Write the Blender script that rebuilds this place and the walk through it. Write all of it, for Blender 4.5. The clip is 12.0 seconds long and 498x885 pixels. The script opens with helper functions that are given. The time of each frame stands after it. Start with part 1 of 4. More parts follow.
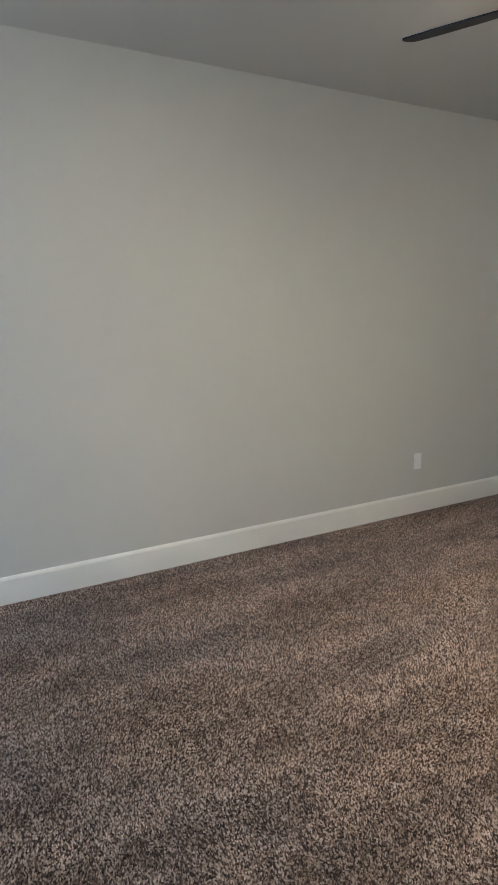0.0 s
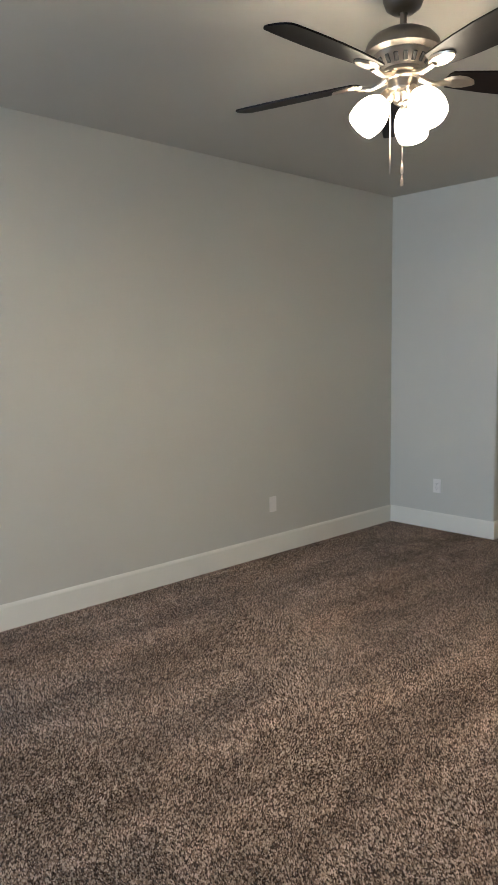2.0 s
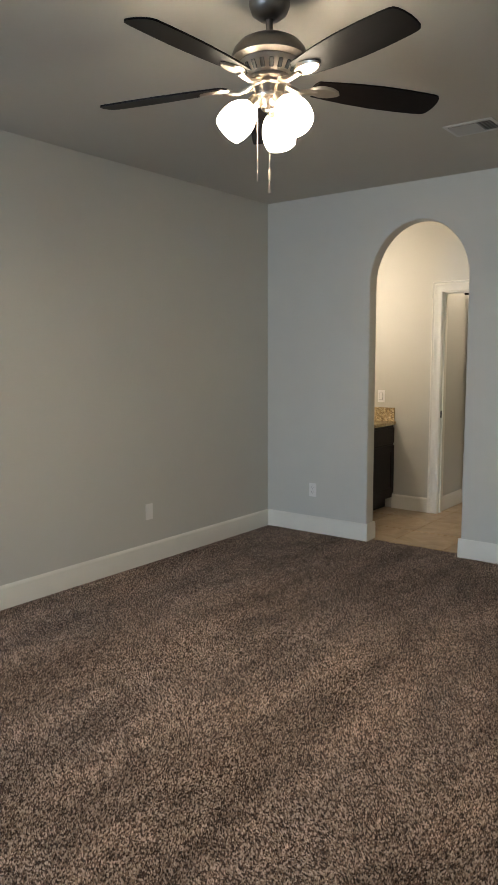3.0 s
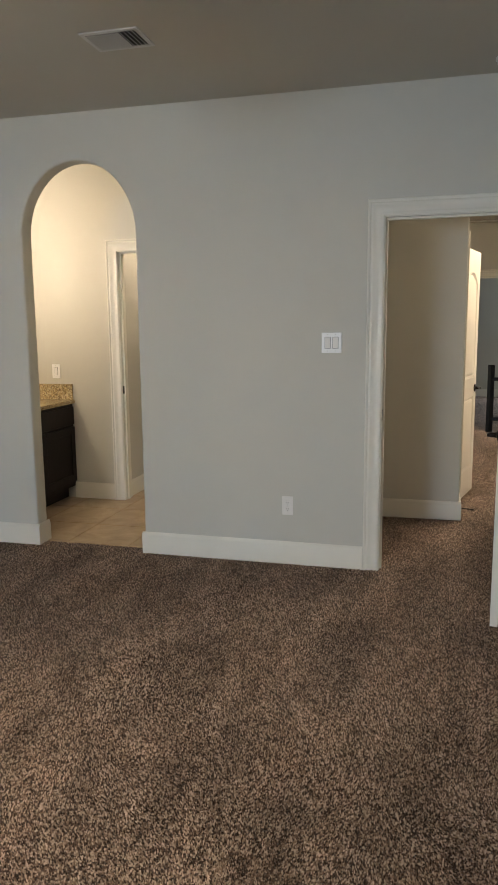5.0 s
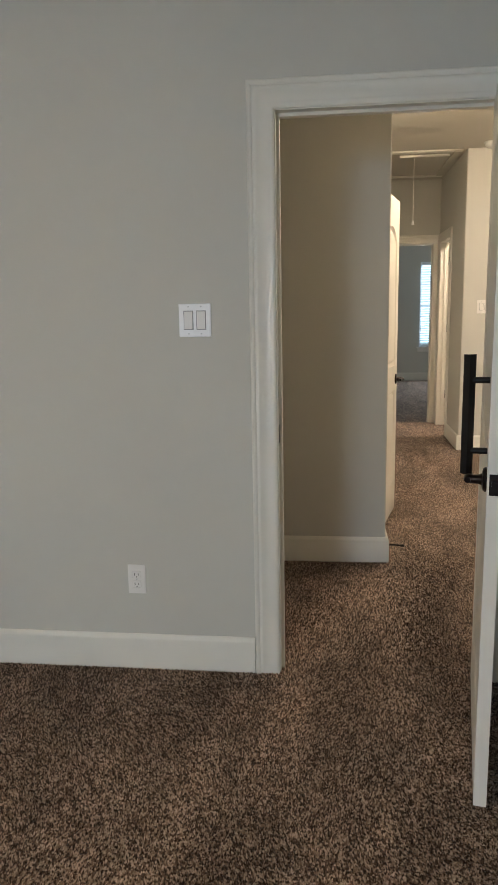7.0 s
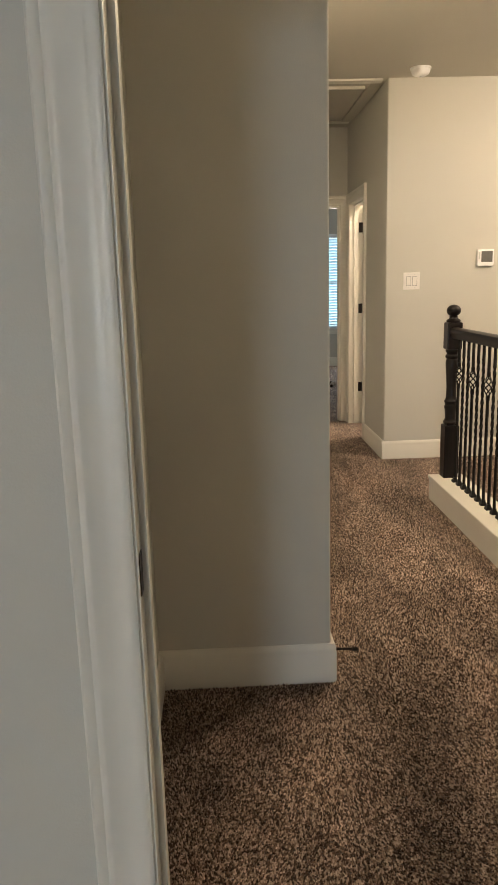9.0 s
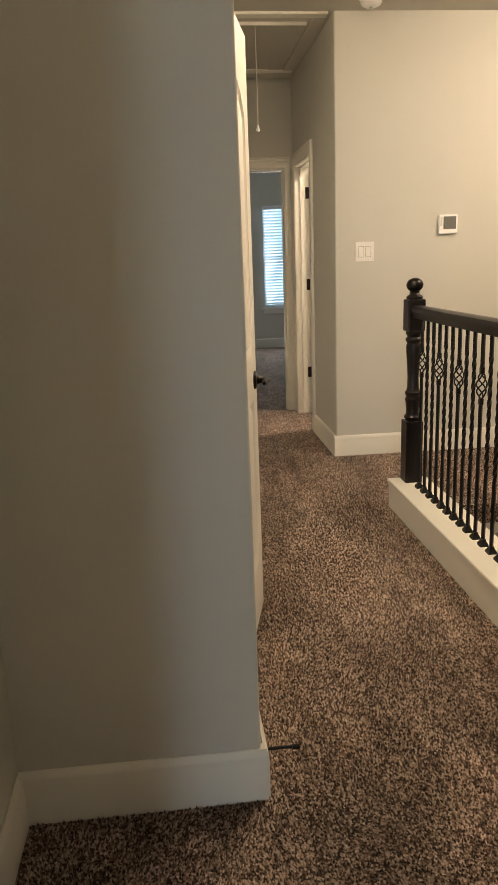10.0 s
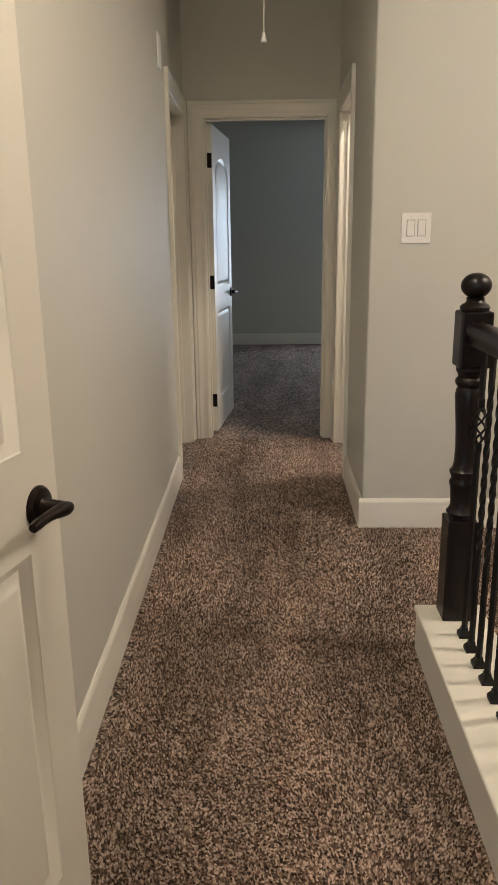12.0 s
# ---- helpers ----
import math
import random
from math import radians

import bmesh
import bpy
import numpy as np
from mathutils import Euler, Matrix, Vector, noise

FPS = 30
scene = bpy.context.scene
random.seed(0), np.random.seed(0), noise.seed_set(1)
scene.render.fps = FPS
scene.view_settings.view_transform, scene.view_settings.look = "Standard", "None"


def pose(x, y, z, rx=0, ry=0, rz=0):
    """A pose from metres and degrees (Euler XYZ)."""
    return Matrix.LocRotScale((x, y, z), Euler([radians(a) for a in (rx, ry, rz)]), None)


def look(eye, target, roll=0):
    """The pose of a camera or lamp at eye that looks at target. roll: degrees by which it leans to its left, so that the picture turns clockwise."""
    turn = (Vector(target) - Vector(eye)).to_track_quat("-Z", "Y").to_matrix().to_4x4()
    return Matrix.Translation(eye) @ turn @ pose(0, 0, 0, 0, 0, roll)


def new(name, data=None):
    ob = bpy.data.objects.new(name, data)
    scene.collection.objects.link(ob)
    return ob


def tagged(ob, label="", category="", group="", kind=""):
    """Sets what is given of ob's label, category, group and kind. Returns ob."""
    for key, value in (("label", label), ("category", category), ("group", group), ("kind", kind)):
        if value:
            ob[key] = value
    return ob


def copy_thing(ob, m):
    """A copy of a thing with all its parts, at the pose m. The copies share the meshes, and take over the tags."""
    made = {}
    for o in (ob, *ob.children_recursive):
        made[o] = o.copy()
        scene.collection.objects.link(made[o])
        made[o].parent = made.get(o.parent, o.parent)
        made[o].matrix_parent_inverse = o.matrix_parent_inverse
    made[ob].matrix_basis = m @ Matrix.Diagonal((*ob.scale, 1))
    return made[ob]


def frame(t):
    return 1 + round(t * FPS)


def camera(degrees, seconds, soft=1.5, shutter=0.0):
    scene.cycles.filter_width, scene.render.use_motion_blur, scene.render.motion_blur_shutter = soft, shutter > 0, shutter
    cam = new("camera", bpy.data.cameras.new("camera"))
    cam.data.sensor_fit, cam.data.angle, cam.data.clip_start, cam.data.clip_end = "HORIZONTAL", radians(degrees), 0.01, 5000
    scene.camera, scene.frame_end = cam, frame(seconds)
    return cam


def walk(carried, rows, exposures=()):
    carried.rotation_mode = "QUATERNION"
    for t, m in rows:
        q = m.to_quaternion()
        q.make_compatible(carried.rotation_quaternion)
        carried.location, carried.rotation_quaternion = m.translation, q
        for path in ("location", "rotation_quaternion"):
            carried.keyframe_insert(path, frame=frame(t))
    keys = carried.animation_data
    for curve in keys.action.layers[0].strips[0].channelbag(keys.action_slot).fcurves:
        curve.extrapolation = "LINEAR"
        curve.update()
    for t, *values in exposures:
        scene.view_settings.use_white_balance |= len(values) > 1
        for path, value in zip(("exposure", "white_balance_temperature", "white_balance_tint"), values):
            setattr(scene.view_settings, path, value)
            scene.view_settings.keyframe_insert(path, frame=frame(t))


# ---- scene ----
cam = camera(38.0, 12.0, soft=1.25)
PATH = [
    (0, (0.345, 0.56, 1.428), (1.412, 2.215, 1.076), -1.0),
    (0.5, (0.346, 0.541, 1.47), (1.443, 2.185, 1.161), -0.6),
    (1, (0.381, 0.537, 1.493), (1.557, 2.131, 1.22), -0.5),
    (1.5, (0.391, 0.512, 1.493), (1.666, 2.031, 1.237), -0.6),
    (2, (0.387, 0.482, 1.465), (1.751, 1.925, 1.222), -0.9),
    (2.5, (0.439, 0.465, 1.477), (1.885, 1.826, 1.235), -0.8),
    (3, (0.475, 0.489, 1.478), (2.053, 1.694, 1.24), -0.2),
    (3.5, (0.543, 0.523, 1.478), (2.257, 1.523, 1.227), -0.3),
    (3.7, (0.578, 0.535, 1.478), (2.339, 1.448, 1.219), -0.3),
    (5.3, (1.559, 0.592, 1.454), (3.474, 1.063, 1.12), -0.8),
    (5.5, (1.705, 0.609, 1.445), (3.624, 1.062, 1.107), -1.0),
    (6, (2.111, 0.659, 1.442), (4.047, 1.027, 1.097), -1.2),
    (6.5, (2.52, 0.701, 1.432), (4.467, 0.983, 1.071), -1.3),
    (6.7, (2.699, 0.703, 1.418), (4.647, 0.966, 1.052), -1.2),
    (8.3, (4.036, 0.748, 1.383), (5.994, 0.807, 0.977), -1.2),
    (8.5, (4.188, 0.763, 1.387), (6.145, 0.786, 0.976), -1.2),
    (9, (4.537, 0.773, 1.364), (6.489, 0.702, 0.934), -1.6),
    (9.5, (4.893, 0.683, 1.325), (6.835, 0.576, 0.861), -2.1),
    (10, (5.267, 0.575, 1.322), (7.197, 0.392, 0.833), -2.1),
    (10.5, (5.619, 0.473, 1.304), (7.545, 0.235, 0.817), -2.3),
    (11, (6.03, 0.298, 1.309), (7.969, 0.153, 0.844), -2.3),
    (11.5, (6.407, 0.126, 1.3), (8.348, 0.066, 0.82), -1.7),
    (12, (6.777, -0.058, 1.293), (8.704, 0.008, 0.762), -0.7),
]
EXPOSURES = [(0.0, 0.24, 5600, 10), (1.2, 0.2, 5700, 10), (2.0, 0.15, 5800, 10), (2.6, -0.1, 5850, 10), (3.7, -0.13, 6100, 10), (5.5, 0.1, 6300, 11), (6.5, 0.04, 6300, 11), (8.5, -0.04, 6300, 11), (9.5, -0.14, 6750, 11), (10.5, -0.24, 6200, 11), (11.3, -0.38, 5850, 11), (12.0, -0.4, 5850, 11)]
walk(cam, [(t, look(eye, target, roll)) for t, eye, target, roll in PATH], EXPOSURES)

# ---- world and lights ----
world = bpy.data.worlds.new("world")
scene.world = world
world.use_nodes = True
wn = world.node_tree.nodes
sky = wn.new("ShaderNodeTexSky")
sky.sky_type, sky.sun_disc, sky.sun_elevation, sky.sun_rotation = "NISHITA", False, radians(40), radians(200)
wn["Background"].inputs["Strength"].default_value = 0.12
world.node_tree.links.new(sky.outputs[0], wn["Background"].inputs["Color"])

sun = bpy.data.lights.new("sun", "SUN")
sun.energy, sun.angle, sun.color = 1.2, radians(12), (1.0, 0.96, 0.9)
new("sun", sun).matrix_world = look((-3, 5, 12), (2, 2, 0))

WX = -3.5  # the bedroom's window wall
DAY = (0.67, 0.83, 1.0)
WARM = (1.0, 0.73, 0.45)


def window_light(name, m, w, h, power, colour=DAY):
    """The sky's light in a window's opening."""
    d = bpy.data.lights.new(name, "AREA")
    d.shape, d.size, d.size_y, d.energy, d.color = "RECTANGLE", w, h, power, colour
    ob = new(name, d)
    ob.matrix_world = m
    return ob


window_light("window_light", look((WX + 0.04, 2.98, 1.36), (WX + 2.0, 2.80, -0.9)), 1.2, 1.4, 205.0)
window_light("window_light", look((16.37, -1.25, 1.33), (12.0, -1.10, 1.33)), 0.85, 1.5, 48.0, (0.86, 0.94, 1.0))

SHADE_GLOW, FAN_BULB_GLOW, DOME_GLOW, LANDING_GLOW, SIDE_GLOW, BATH_GLOW, VANITY_GLOW = 37.0, 1900.0, 138.0, 232.0, 260.0, 52.0, 66.0


# ---- materials ----
def tree(name):
    m = bpy.data.materials.new(name)
    m.use_nodes = True
    nt = m.node_tree
    return m, nt, nt.nodes["Principled BSDF"]


def add(nt, kind, **values):
    n = nt.nodes.new(kind)
    for key, value in values.items():
        n.inputs[key.replace("_", " ")].default_value = value
    return n


def coords(nt, world_space=True):
    if world_space:
        return nt.nodes.new("ShaderNodeNewGeometry").outputs["Position"]
    return nt.nodes.new("ShaderNodeTexCoord").outputs["Object"]


def ramp(nt, source, stops):
    r = nt.nodes.new("ShaderNodeValToRGB")
    e = r.color_ramp.elements
    while len(e) < len(stops):
        e.new(0.5)
    for el, (p, c) in zip(e, stops):
        el.position, el.color = p, (*c, 1)
    nt.links.new(source, r.inputs["Fac"])
    return r.outputs["Color"]


def mix(nt, a, b, fac, blend="MIX"):
    n = nt.nodes.new("ShaderNodeMix")
    n.data_type, n.blend_type = "RGBA", blend
    for sock, v in ((n.inputs[6], a), (n.inputs[7], b), (n.inputs[0], fac)):
        if isinstance(v, (int, float)):
            sock.default_value = v
        elif isinstance(v, tuple):
            sock.default_value = (*v, 1)
        else:
            nt.links.new(v, sock)
    return n.outputs[2]


def bump(nt, bsdf, height, strength, distance):
    b = add(nt, "ShaderNodeBump", Strength=strength, Distance=distance)
    nt.links.new(height, b.inputs["Height"])
    nt.links.new(b.outputs["Normal"], bsdf.inputs["Normal"])


def paint(name, colour, rough, grain, depth, dirt=0.05, sheen_noise=3.0):
    """Rolled or brushed paint: faint mottling, a fine stipple, slight dirt."""
    m, nt, p = tree(name)
    at = coords(nt)
    big = add(nt, "ShaderNodeTexNoise", Scale=sheen_noise, Detail=3.0)
    nt.links.new(at, big.inputs["Vector"])
    fine = add(nt, "ShaderNodeTexNoise", Scale=grain, Detail=4.0, Roughness=0.6)
    nt.links.new(at, fine.inputs["Vector"])
    lo = tuple(c * (1 - dirt) for c in colour)
    nt.links.new(ramp(nt, big.outputs["Fac"], [(0.3, lo), (0.7, colour)]), p.inputs["Base Color"])
    r = add(nt, "ShaderNodeMapRange", To_Min=rough - 0.06, To_Max=rough + 0.06)
    nt.links.new(big.outputs["Fac"], r.inputs["Value"])
    nt.links.new(r.outputs["Result"], p.inputs["Roughness"])
    bump(nt, p, fine.outputs["Fac"], 0.35, depth)
    return m


def plain(name, colour, rough, metal=0.0, noise_scale=60.0, vary=0.15, bump_depth=0.0004, coat=0.0):
    m, nt, p = tree(name)
    at = coords(nt, False)
    n = add(nt, "ShaderNodeTexNoise", Scale=noise_scale, Detail=4.0)
    nt.links.new(at, n.inputs["Vector"])
    nt.links.new(ramp(nt, n.outputs["Fac"], [(0.25, tuple(c * (1 - vary) for c in colour)), (0.75, colour)]), p.inputs["Base Color"])
    r = add(nt, "ShaderNodeMapRange", To_Min=max(rough - 0.08, 0.02), To_Max=rough + 0.08)
    nt.links.new(n.outputs["Fac"], r.inputs["Value"])
    nt.links.new(r.outputs["Result"], p.inputs["Roughness"])
    p.inputs["Metallic"].default_value = metal
    p.inputs["Coat Weight"].default_value = coat
    bump(nt, p, n.outputs["Fac"], 0.3, bump_depth)
    return m


def carpet_material(name, pile):
    """Cut-pile carpet of twisted tufts in brown, tan and grey, with the shading of brushed lanes put into the colour.
    pile: for the tufts themselves, one shade a tuft.
    """
    m, nt, p = tree(name)
    at = coords(nt)
    if pile:
        pick = nt.nodes.new("ShaderNodeNewGeometry").outputs["Random Per Island"]
    else:
        cells = add(nt, "ShaderNodeTexVoronoi", Scale=130.0)
        nt.links.new(at, cells.inputs["Vector"])
        sep = nt.nodes.new("ShaderNodeSeparateColor")
        nt.links.new(cells.outputs["Color"], sep.inputs[0])
        pick = sep.outputs[0]
    tuft = ramp(nt, pick, [(0.06, (0.029, 0.018, 0.013)), (0.34, (0.104, 0.066, 0.049)), (0.62, (0.282, 0.205, 0.155)), (0.92, (0.57, 0.46, 0.39))])
    fibre = add(nt, "ShaderNodeTexNoise", Scale=420.0, Detail=2.0)
    nt.links.new(at, fibre.inputs["Vector"])
    c0 = mix(nt, tuft, ramp(nt, fibre.outputs["Fac"], [(0.35, (0.68, 0.66, 0.64)), (0.65, (1.25, 1.25, 1.25))]), 0.7, "MULTIPLY")
    blotch = add(nt, "ShaderNodeTexNoise", Scale=9.0, Detail=5.0, Roughness=0.6)
    nt.links.new(at, blotch.inputs["Vector"])
    c1 = mix(nt, c0, ramp(nt, blotch.outputs["Fac"], [(0.36, (0.74, 0.72, 0.70)), (0.62, (1.14, 1.14, 1.14))]), 0.8, "MULTIPLY")
    # light and dark of the pile's lean, painted as stretched noise
    lane_at = nt.nodes.new("ShaderNodeMapping")
    lane_at.inputs["Rotation"].default_value = (0, 0, radians(24))
    lane_at.inputs["Scale"].default_value = (0.75, 2.6, 1.0)
    nt.links.new(at, lane_at.inputs["Vector"])
    lane = add(nt, "ShaderNodeTexNoise", Scale=1.5, Detail=4.0, Roughness=0.55)
    nt.links.new(lane_at.outputs[0], lane.inputs["Vector"])
    c2 = mix(nt, c1, ramp(nt, lane.outputs["Fac"], [(0.39, (0.74, 0.725, 0.715)), (0.5, (1.0, 1.0, 1.0)), (0.61, (1.24, 1.22, 1.21))]), 0.9, "MULTIPLY")
    nt.links.new(c2, p.inputs["Base Color"])
    p.inputs["Roughness"].default_value = 0.95
    p.inputs["Specular IOR Level"].default_value = 0.12
    p.inputs["Sheen Weight"].default_value = 0.15
    if not pile:
        bump(nt, p, cells.outputs["Distance"], 1.0, 0.01)
    return m


def wood_material(name, lo, hi, rough, coat=0.2, axis=(1.0, 14.0, 14.0)):
    m, nt, p = tree(name)
    at = coords(nt, False)
    mp = nt.nodes.new("ShaderNodeMapping")
    mp.inputs["Scale"].default_value = axis
    nt.links.new(at, mp.inputs["Vector"])
    n = add(nt, "ShaderNodeTexNoise", Scale=6.0, Detail=6.0, Distortion=0.6)
    nt.links.new(mp.outputs[0], n.inputs["Vector"])
    nt.links.new(ramp(nt, n.outputs["Fac"], [(0.3, lo), (0.7, hi)]), p.inputs["Base Color"])
    p.inputs["Roughness"].default_value = rough
    p.inputs["Coat Weight"].default_value = coat
    p.inputs["Coat Roughness"].default_value = 0.25
    bump(nt, p, n.outputs["Fac"], 0.15, 0.0006)
    return m


def granite_material():
    m, nt, p = tree("granite")
    at = coords(nt)
    v = add(nt, "ShaderNodeTexVoronoi", Scale=170.0)
    n = add(nt, "ShaderNodeTexNoise", Scale=45.0, Detail=5.0)
    for k in (v, n):
        nt.links.new(at, k.inputs["Vector"])
    sep = nt.nodes.new("ShaderNodeSeparateColor")
    nt.links.new(v.outputs["Color"], sep.inputs[0])
    a = ramp(nt, sep.outputs[0], [(0.0, (0.06, 0.045, 0.03)), (0.2, (0.30, 0.21, 0.10)), (0.55, (0.60, 0.48, 0.27)), (0.9, (0.76, 0.69, 0.50))])
    b = ramp(nt, n.outputs["Fac"], [(0.35, (0.55, 0.5, 0.4)), (0.65, (1.1, 1.05, 0.95))])
    nt.links.new(mix(nt, a, b, 0.7, "MULTIPLY"), p.inputs["Base Color"])
    p.inputs["Roughness"].default_value = 0.18
    return m


def tile_material():
    m, nt, p = tree("tile")
    at = coords(nt)
    n = add(nt, "ShaderNodeTexNoise", Scale=5.0, Detail=7.0, Roughness=0.62, Distortion=0.8)
    nt.links.new(at, n.inputs["Vector"])
    base = ramp(nt, n.outputs["Fac"], [(0.3, (0.27, 0.195, 0.115)), (0.5, (0.36, 0.272, 0.172)), (0.72, (0.45, 0.355, 0.24))])
    rnd = nt.nodes.new("ShaderNodeObjectInfo").outputs["Random"]
    nt.links.new(mix(nt, base, ramp(nt, rnd, [(0.0, (0.88, 0.87, 0.86)), (1.0, (1.08, 1.08, 1.08))]), 1.0, "MULTIPLY"), p.inputs["Base Color"])
    p.inputs["Roughness"].default_value = 0.38
    bump(nt, p, n.outputs["Fac"], 0.2, 0.001)
    return m


def glow_material(name, colour, strength):
    """Frosted glass lit from within; brighter towards the bulb in its middle."""
    m, nt, p = tree(name)
    p.inputs["Base Color"].default_value = (0.9, 0.88, 0.82, 1)
    p.inputs["Roughness"].default_value = 0.35
    at = coords(nt, False)
    n = add(nt, "ShaderNodeTexNoise", Scale=18.0, Detail=2.0)
    nt.links.new(at, n.inputs["Vector"])
    nt.links.new(ramp(nt, n.outputs["Fac"], [(0.3, tuple(c * 0.93 for c in colour)), (0.7, colour)]), p.inputs["Emission Color"])
    p.inputs["Emission Strength"].default_value = strength
    return m


def glass_material():
    m, nt, p = tree("glass")
    p.inputs["Base Color"].default_value = (0.95, 0.97, 0.97, 1)
    p.inputs["Roughness"].default_value = 0.02
    p.inputs["Transmission Weight"].default_value = 1.0
    p.inputs["IOR"].default_value = 1.45
    return m


WALL = paint("wall_paint", (0.572, 0.562, 0.512), 0.62, 260.0, 0.0012, 0.03, 1.3)
CEIL = paint("ceiling_paint", (0.520, 0.500, 0.445), 0.8, 150.0, 0.002, 0.03, 1.0)
TRIM = paint("trim_paint", (0.77, 0.75, 0.68), 0.36, 90.0, 0.0004, 0.04, 4.0)
DOOR = paint("door_paint", (0.77, 0.745, 0.68), 0.42, 130.0, 0.0006, 0.03, 3.0)
CARPET = carpet_material("carpet", False)
PILE = carpet_material("carpet_pile", True)
ESPRESSO = wood_material("espresso_wood", (0.004, 0.0026, 0.0025), (0.010, 0.0062, 0.0058), 0.34, 0.05, (9.0, 9.0, 1.2))
ESPRESSO.node_tree.nodes["Principled BSDF"].inputs["Specular IOR Level"].default_value = 0.3
CABINET = wood_material("cabinet_wood", (0.005, 0.003, 0.0028), (0.013, 0.008, 0.007), 0.5, 0.0, (9.0, 9.0, 1.2))
CABINET.node_tree.nodes["Principled BSDF"].inputs["Specular IOR Level"].default_value = 0.25
BLADE = wood_material("blade_wood", (0.0018, 0.0012, 0.0011), (0.0042, 0.0028, 0.0025), 0.46, 0.0, (1.2, 12.0, 12.0))
BLADE.node_tree.nodes["Principled BSDF"].inputs["Specular IOR Level"].default_value = 0.13
IRON = plain("black_iron", (0.006, 0.0055, 0.0055), 0.45, 0.0, 120.0, 0.3)
IRON.node_tree.nodes["Principled BSDF"].inputs["Specular IOR Level"].default_value = 0.3
BRONZE = plain("oiled_bronze", (0.022, 0.016, 0.014), 0.32, 0.8, 90.0, 0.3)
NICKEL = plain("brushed_nickel", (0.50, 0.44, 0.37), 0.34, 1.0, 40.0, 0.12)
DARKNICKEL = plain("dark_nickel", (0.25, 0.225, 0.20), 0.36, 1.0, 30.0, 0.15)
PLASTIC = plain("white_plastic", (0.88, 0.88, 0.88), 0.35, 0.0, 30.0, 0.03, 0.0001)
GREYPLASTIC = plain("grey_plastic", (0.60, 0.60, 0.59), 0.4, 0.0, 30.0, 0.05, 0.0001)
ALMOND = plain("off_white_plastic", (0.80, 0.78, 0.75), 0.4, 0.0, 30.0, 0.04, 0.0001)
# shade inside slots and openings, put into a near-black colour
SLOT_SHADE = plain("slot_shade", (0.03, 0.03, 0.03), 0.6)
# shade in the gap round a rocker, put into a grey colour
GAP_SHADE = plain("gap_shade", (0.30, 0.30, 0.30), 0.6)
SCREEN = plain("display", (0.16, 0.16, 0.15), 0.3)
GRANITE = granite_material()
TILE = tile_material()
GROUT = plain("grout", (0.30, 0.25, 0.19), 0.9, 0.0, 200.0, 0.25)
SHADE = glow_material("lit_shade", (1.0, 0.80, 0.55), SHADE_GLOW)
FAN_BULB = glow_material("lit_fan_bulb", (1.0, 0.80, 0.55), FAN_BULB_GLOW)
DOME = glow_material("lit_dome", (1.0, 0.79, 0.53), DOME_GLOW)
LANDING_DOME = glow_material("lit_landing_dome", (1.0, 0.79, 0.58), LANDING_GLOW)
SIDE_DOME = glow_material("lit_side_dome", (1.0, 0.80, 0.60), SIDE_GLOW)
BATH_DOME = glow_material("lit_bath_dome", (1.0, 0.79, 0.56), BATH_GLOW)
BULB = glow_material("lit_bulb", (1.0, 0.80, 0.58), VANITY_GLOW)
GLASS = glass_material()
BLIND = plain("blind_slat", (0.80, 0.82, 0.84), 0.45, 0.0, 20.0, 0.04)
CLOTH = plain("dark_cloth", (0.035, 0.022, 0.016), 0.9, 0.0, 80.0, 0.3)
CORD = plain("cord", (0.75, 0.72, 0.66), 0.8)
TUB = plain("enamel", (0.80, 0.79, 0.76), 0.15, 0.0, 10.0, 0.03)


# ---- building helpers ----
def mesh_of(name, bm, material, smooth=False):
    me = bpy.data.meshes.new(name)
    bmesh.ops.recalc_face_normals(bm, faces=bm.faces[:])
    if smooth:
        for f in bm.faces:
            f.smooth = True
        for e in bm.edges:
            if len(e.link_faces) == 2 and e.calc_face_angle(0) > radians(38):
                e.smooth = False
    bm.to_mesh(me)
    bm.free()
    me.materials.append(material)
    return me


def part(name, bm, material, parent, label="", smooth=False, m=None):
    ob = new(name, mesh_of(name, bm, material, smooth))
    ob.parent = parent
    if m is not None:
        ob.matrix_basis = m
    return tagged(ob, label)


def structure(name, bm, material, label, category, smooth=False):
    return tagged(new(name, mesh_of(name, bm, material, smooth)), label, category, "", "structure")


def thing(name, m, label, category, group="", kind=""):
    ob = new(name)
    ob.empty_display_size = 0.1
    ob.matrix_basis = m
    return tagged(ob, label, category, group, kind)


def box(bm, x0, x1, y0, y1, z0, z1, bevel=0.0, m=None):
    r = bmesh.ops.create_cube(bm, size=1.0)
    vs = r["verts"]
    bmesh.ops.scale(bm, vec=(x1 - x0, y1 - y0, z1 - z0), verts=vs)
    bmesh.ops.translate(bm, vec=((x0 + x1) / 2, (y0 + y1) / 2, (z0 + z1) / 2), verts=vs)
    if m is not None:
        bmesh.ops.transform(bm, matrix=m, verts=vs)
    if bevel:
        es = list({e for v in vs for e in v.link_edges})
        bmesh.ops.bevel(bm, geom=es, offset=bevel, segments=2, profile=0.5, affect="EDGES")
    return bm


def boxes(*rows, bevel=0.0):
    bm = bmesh.new()
    for r in rows:
        box(bm, *r, bevel=bevel)
    return bm


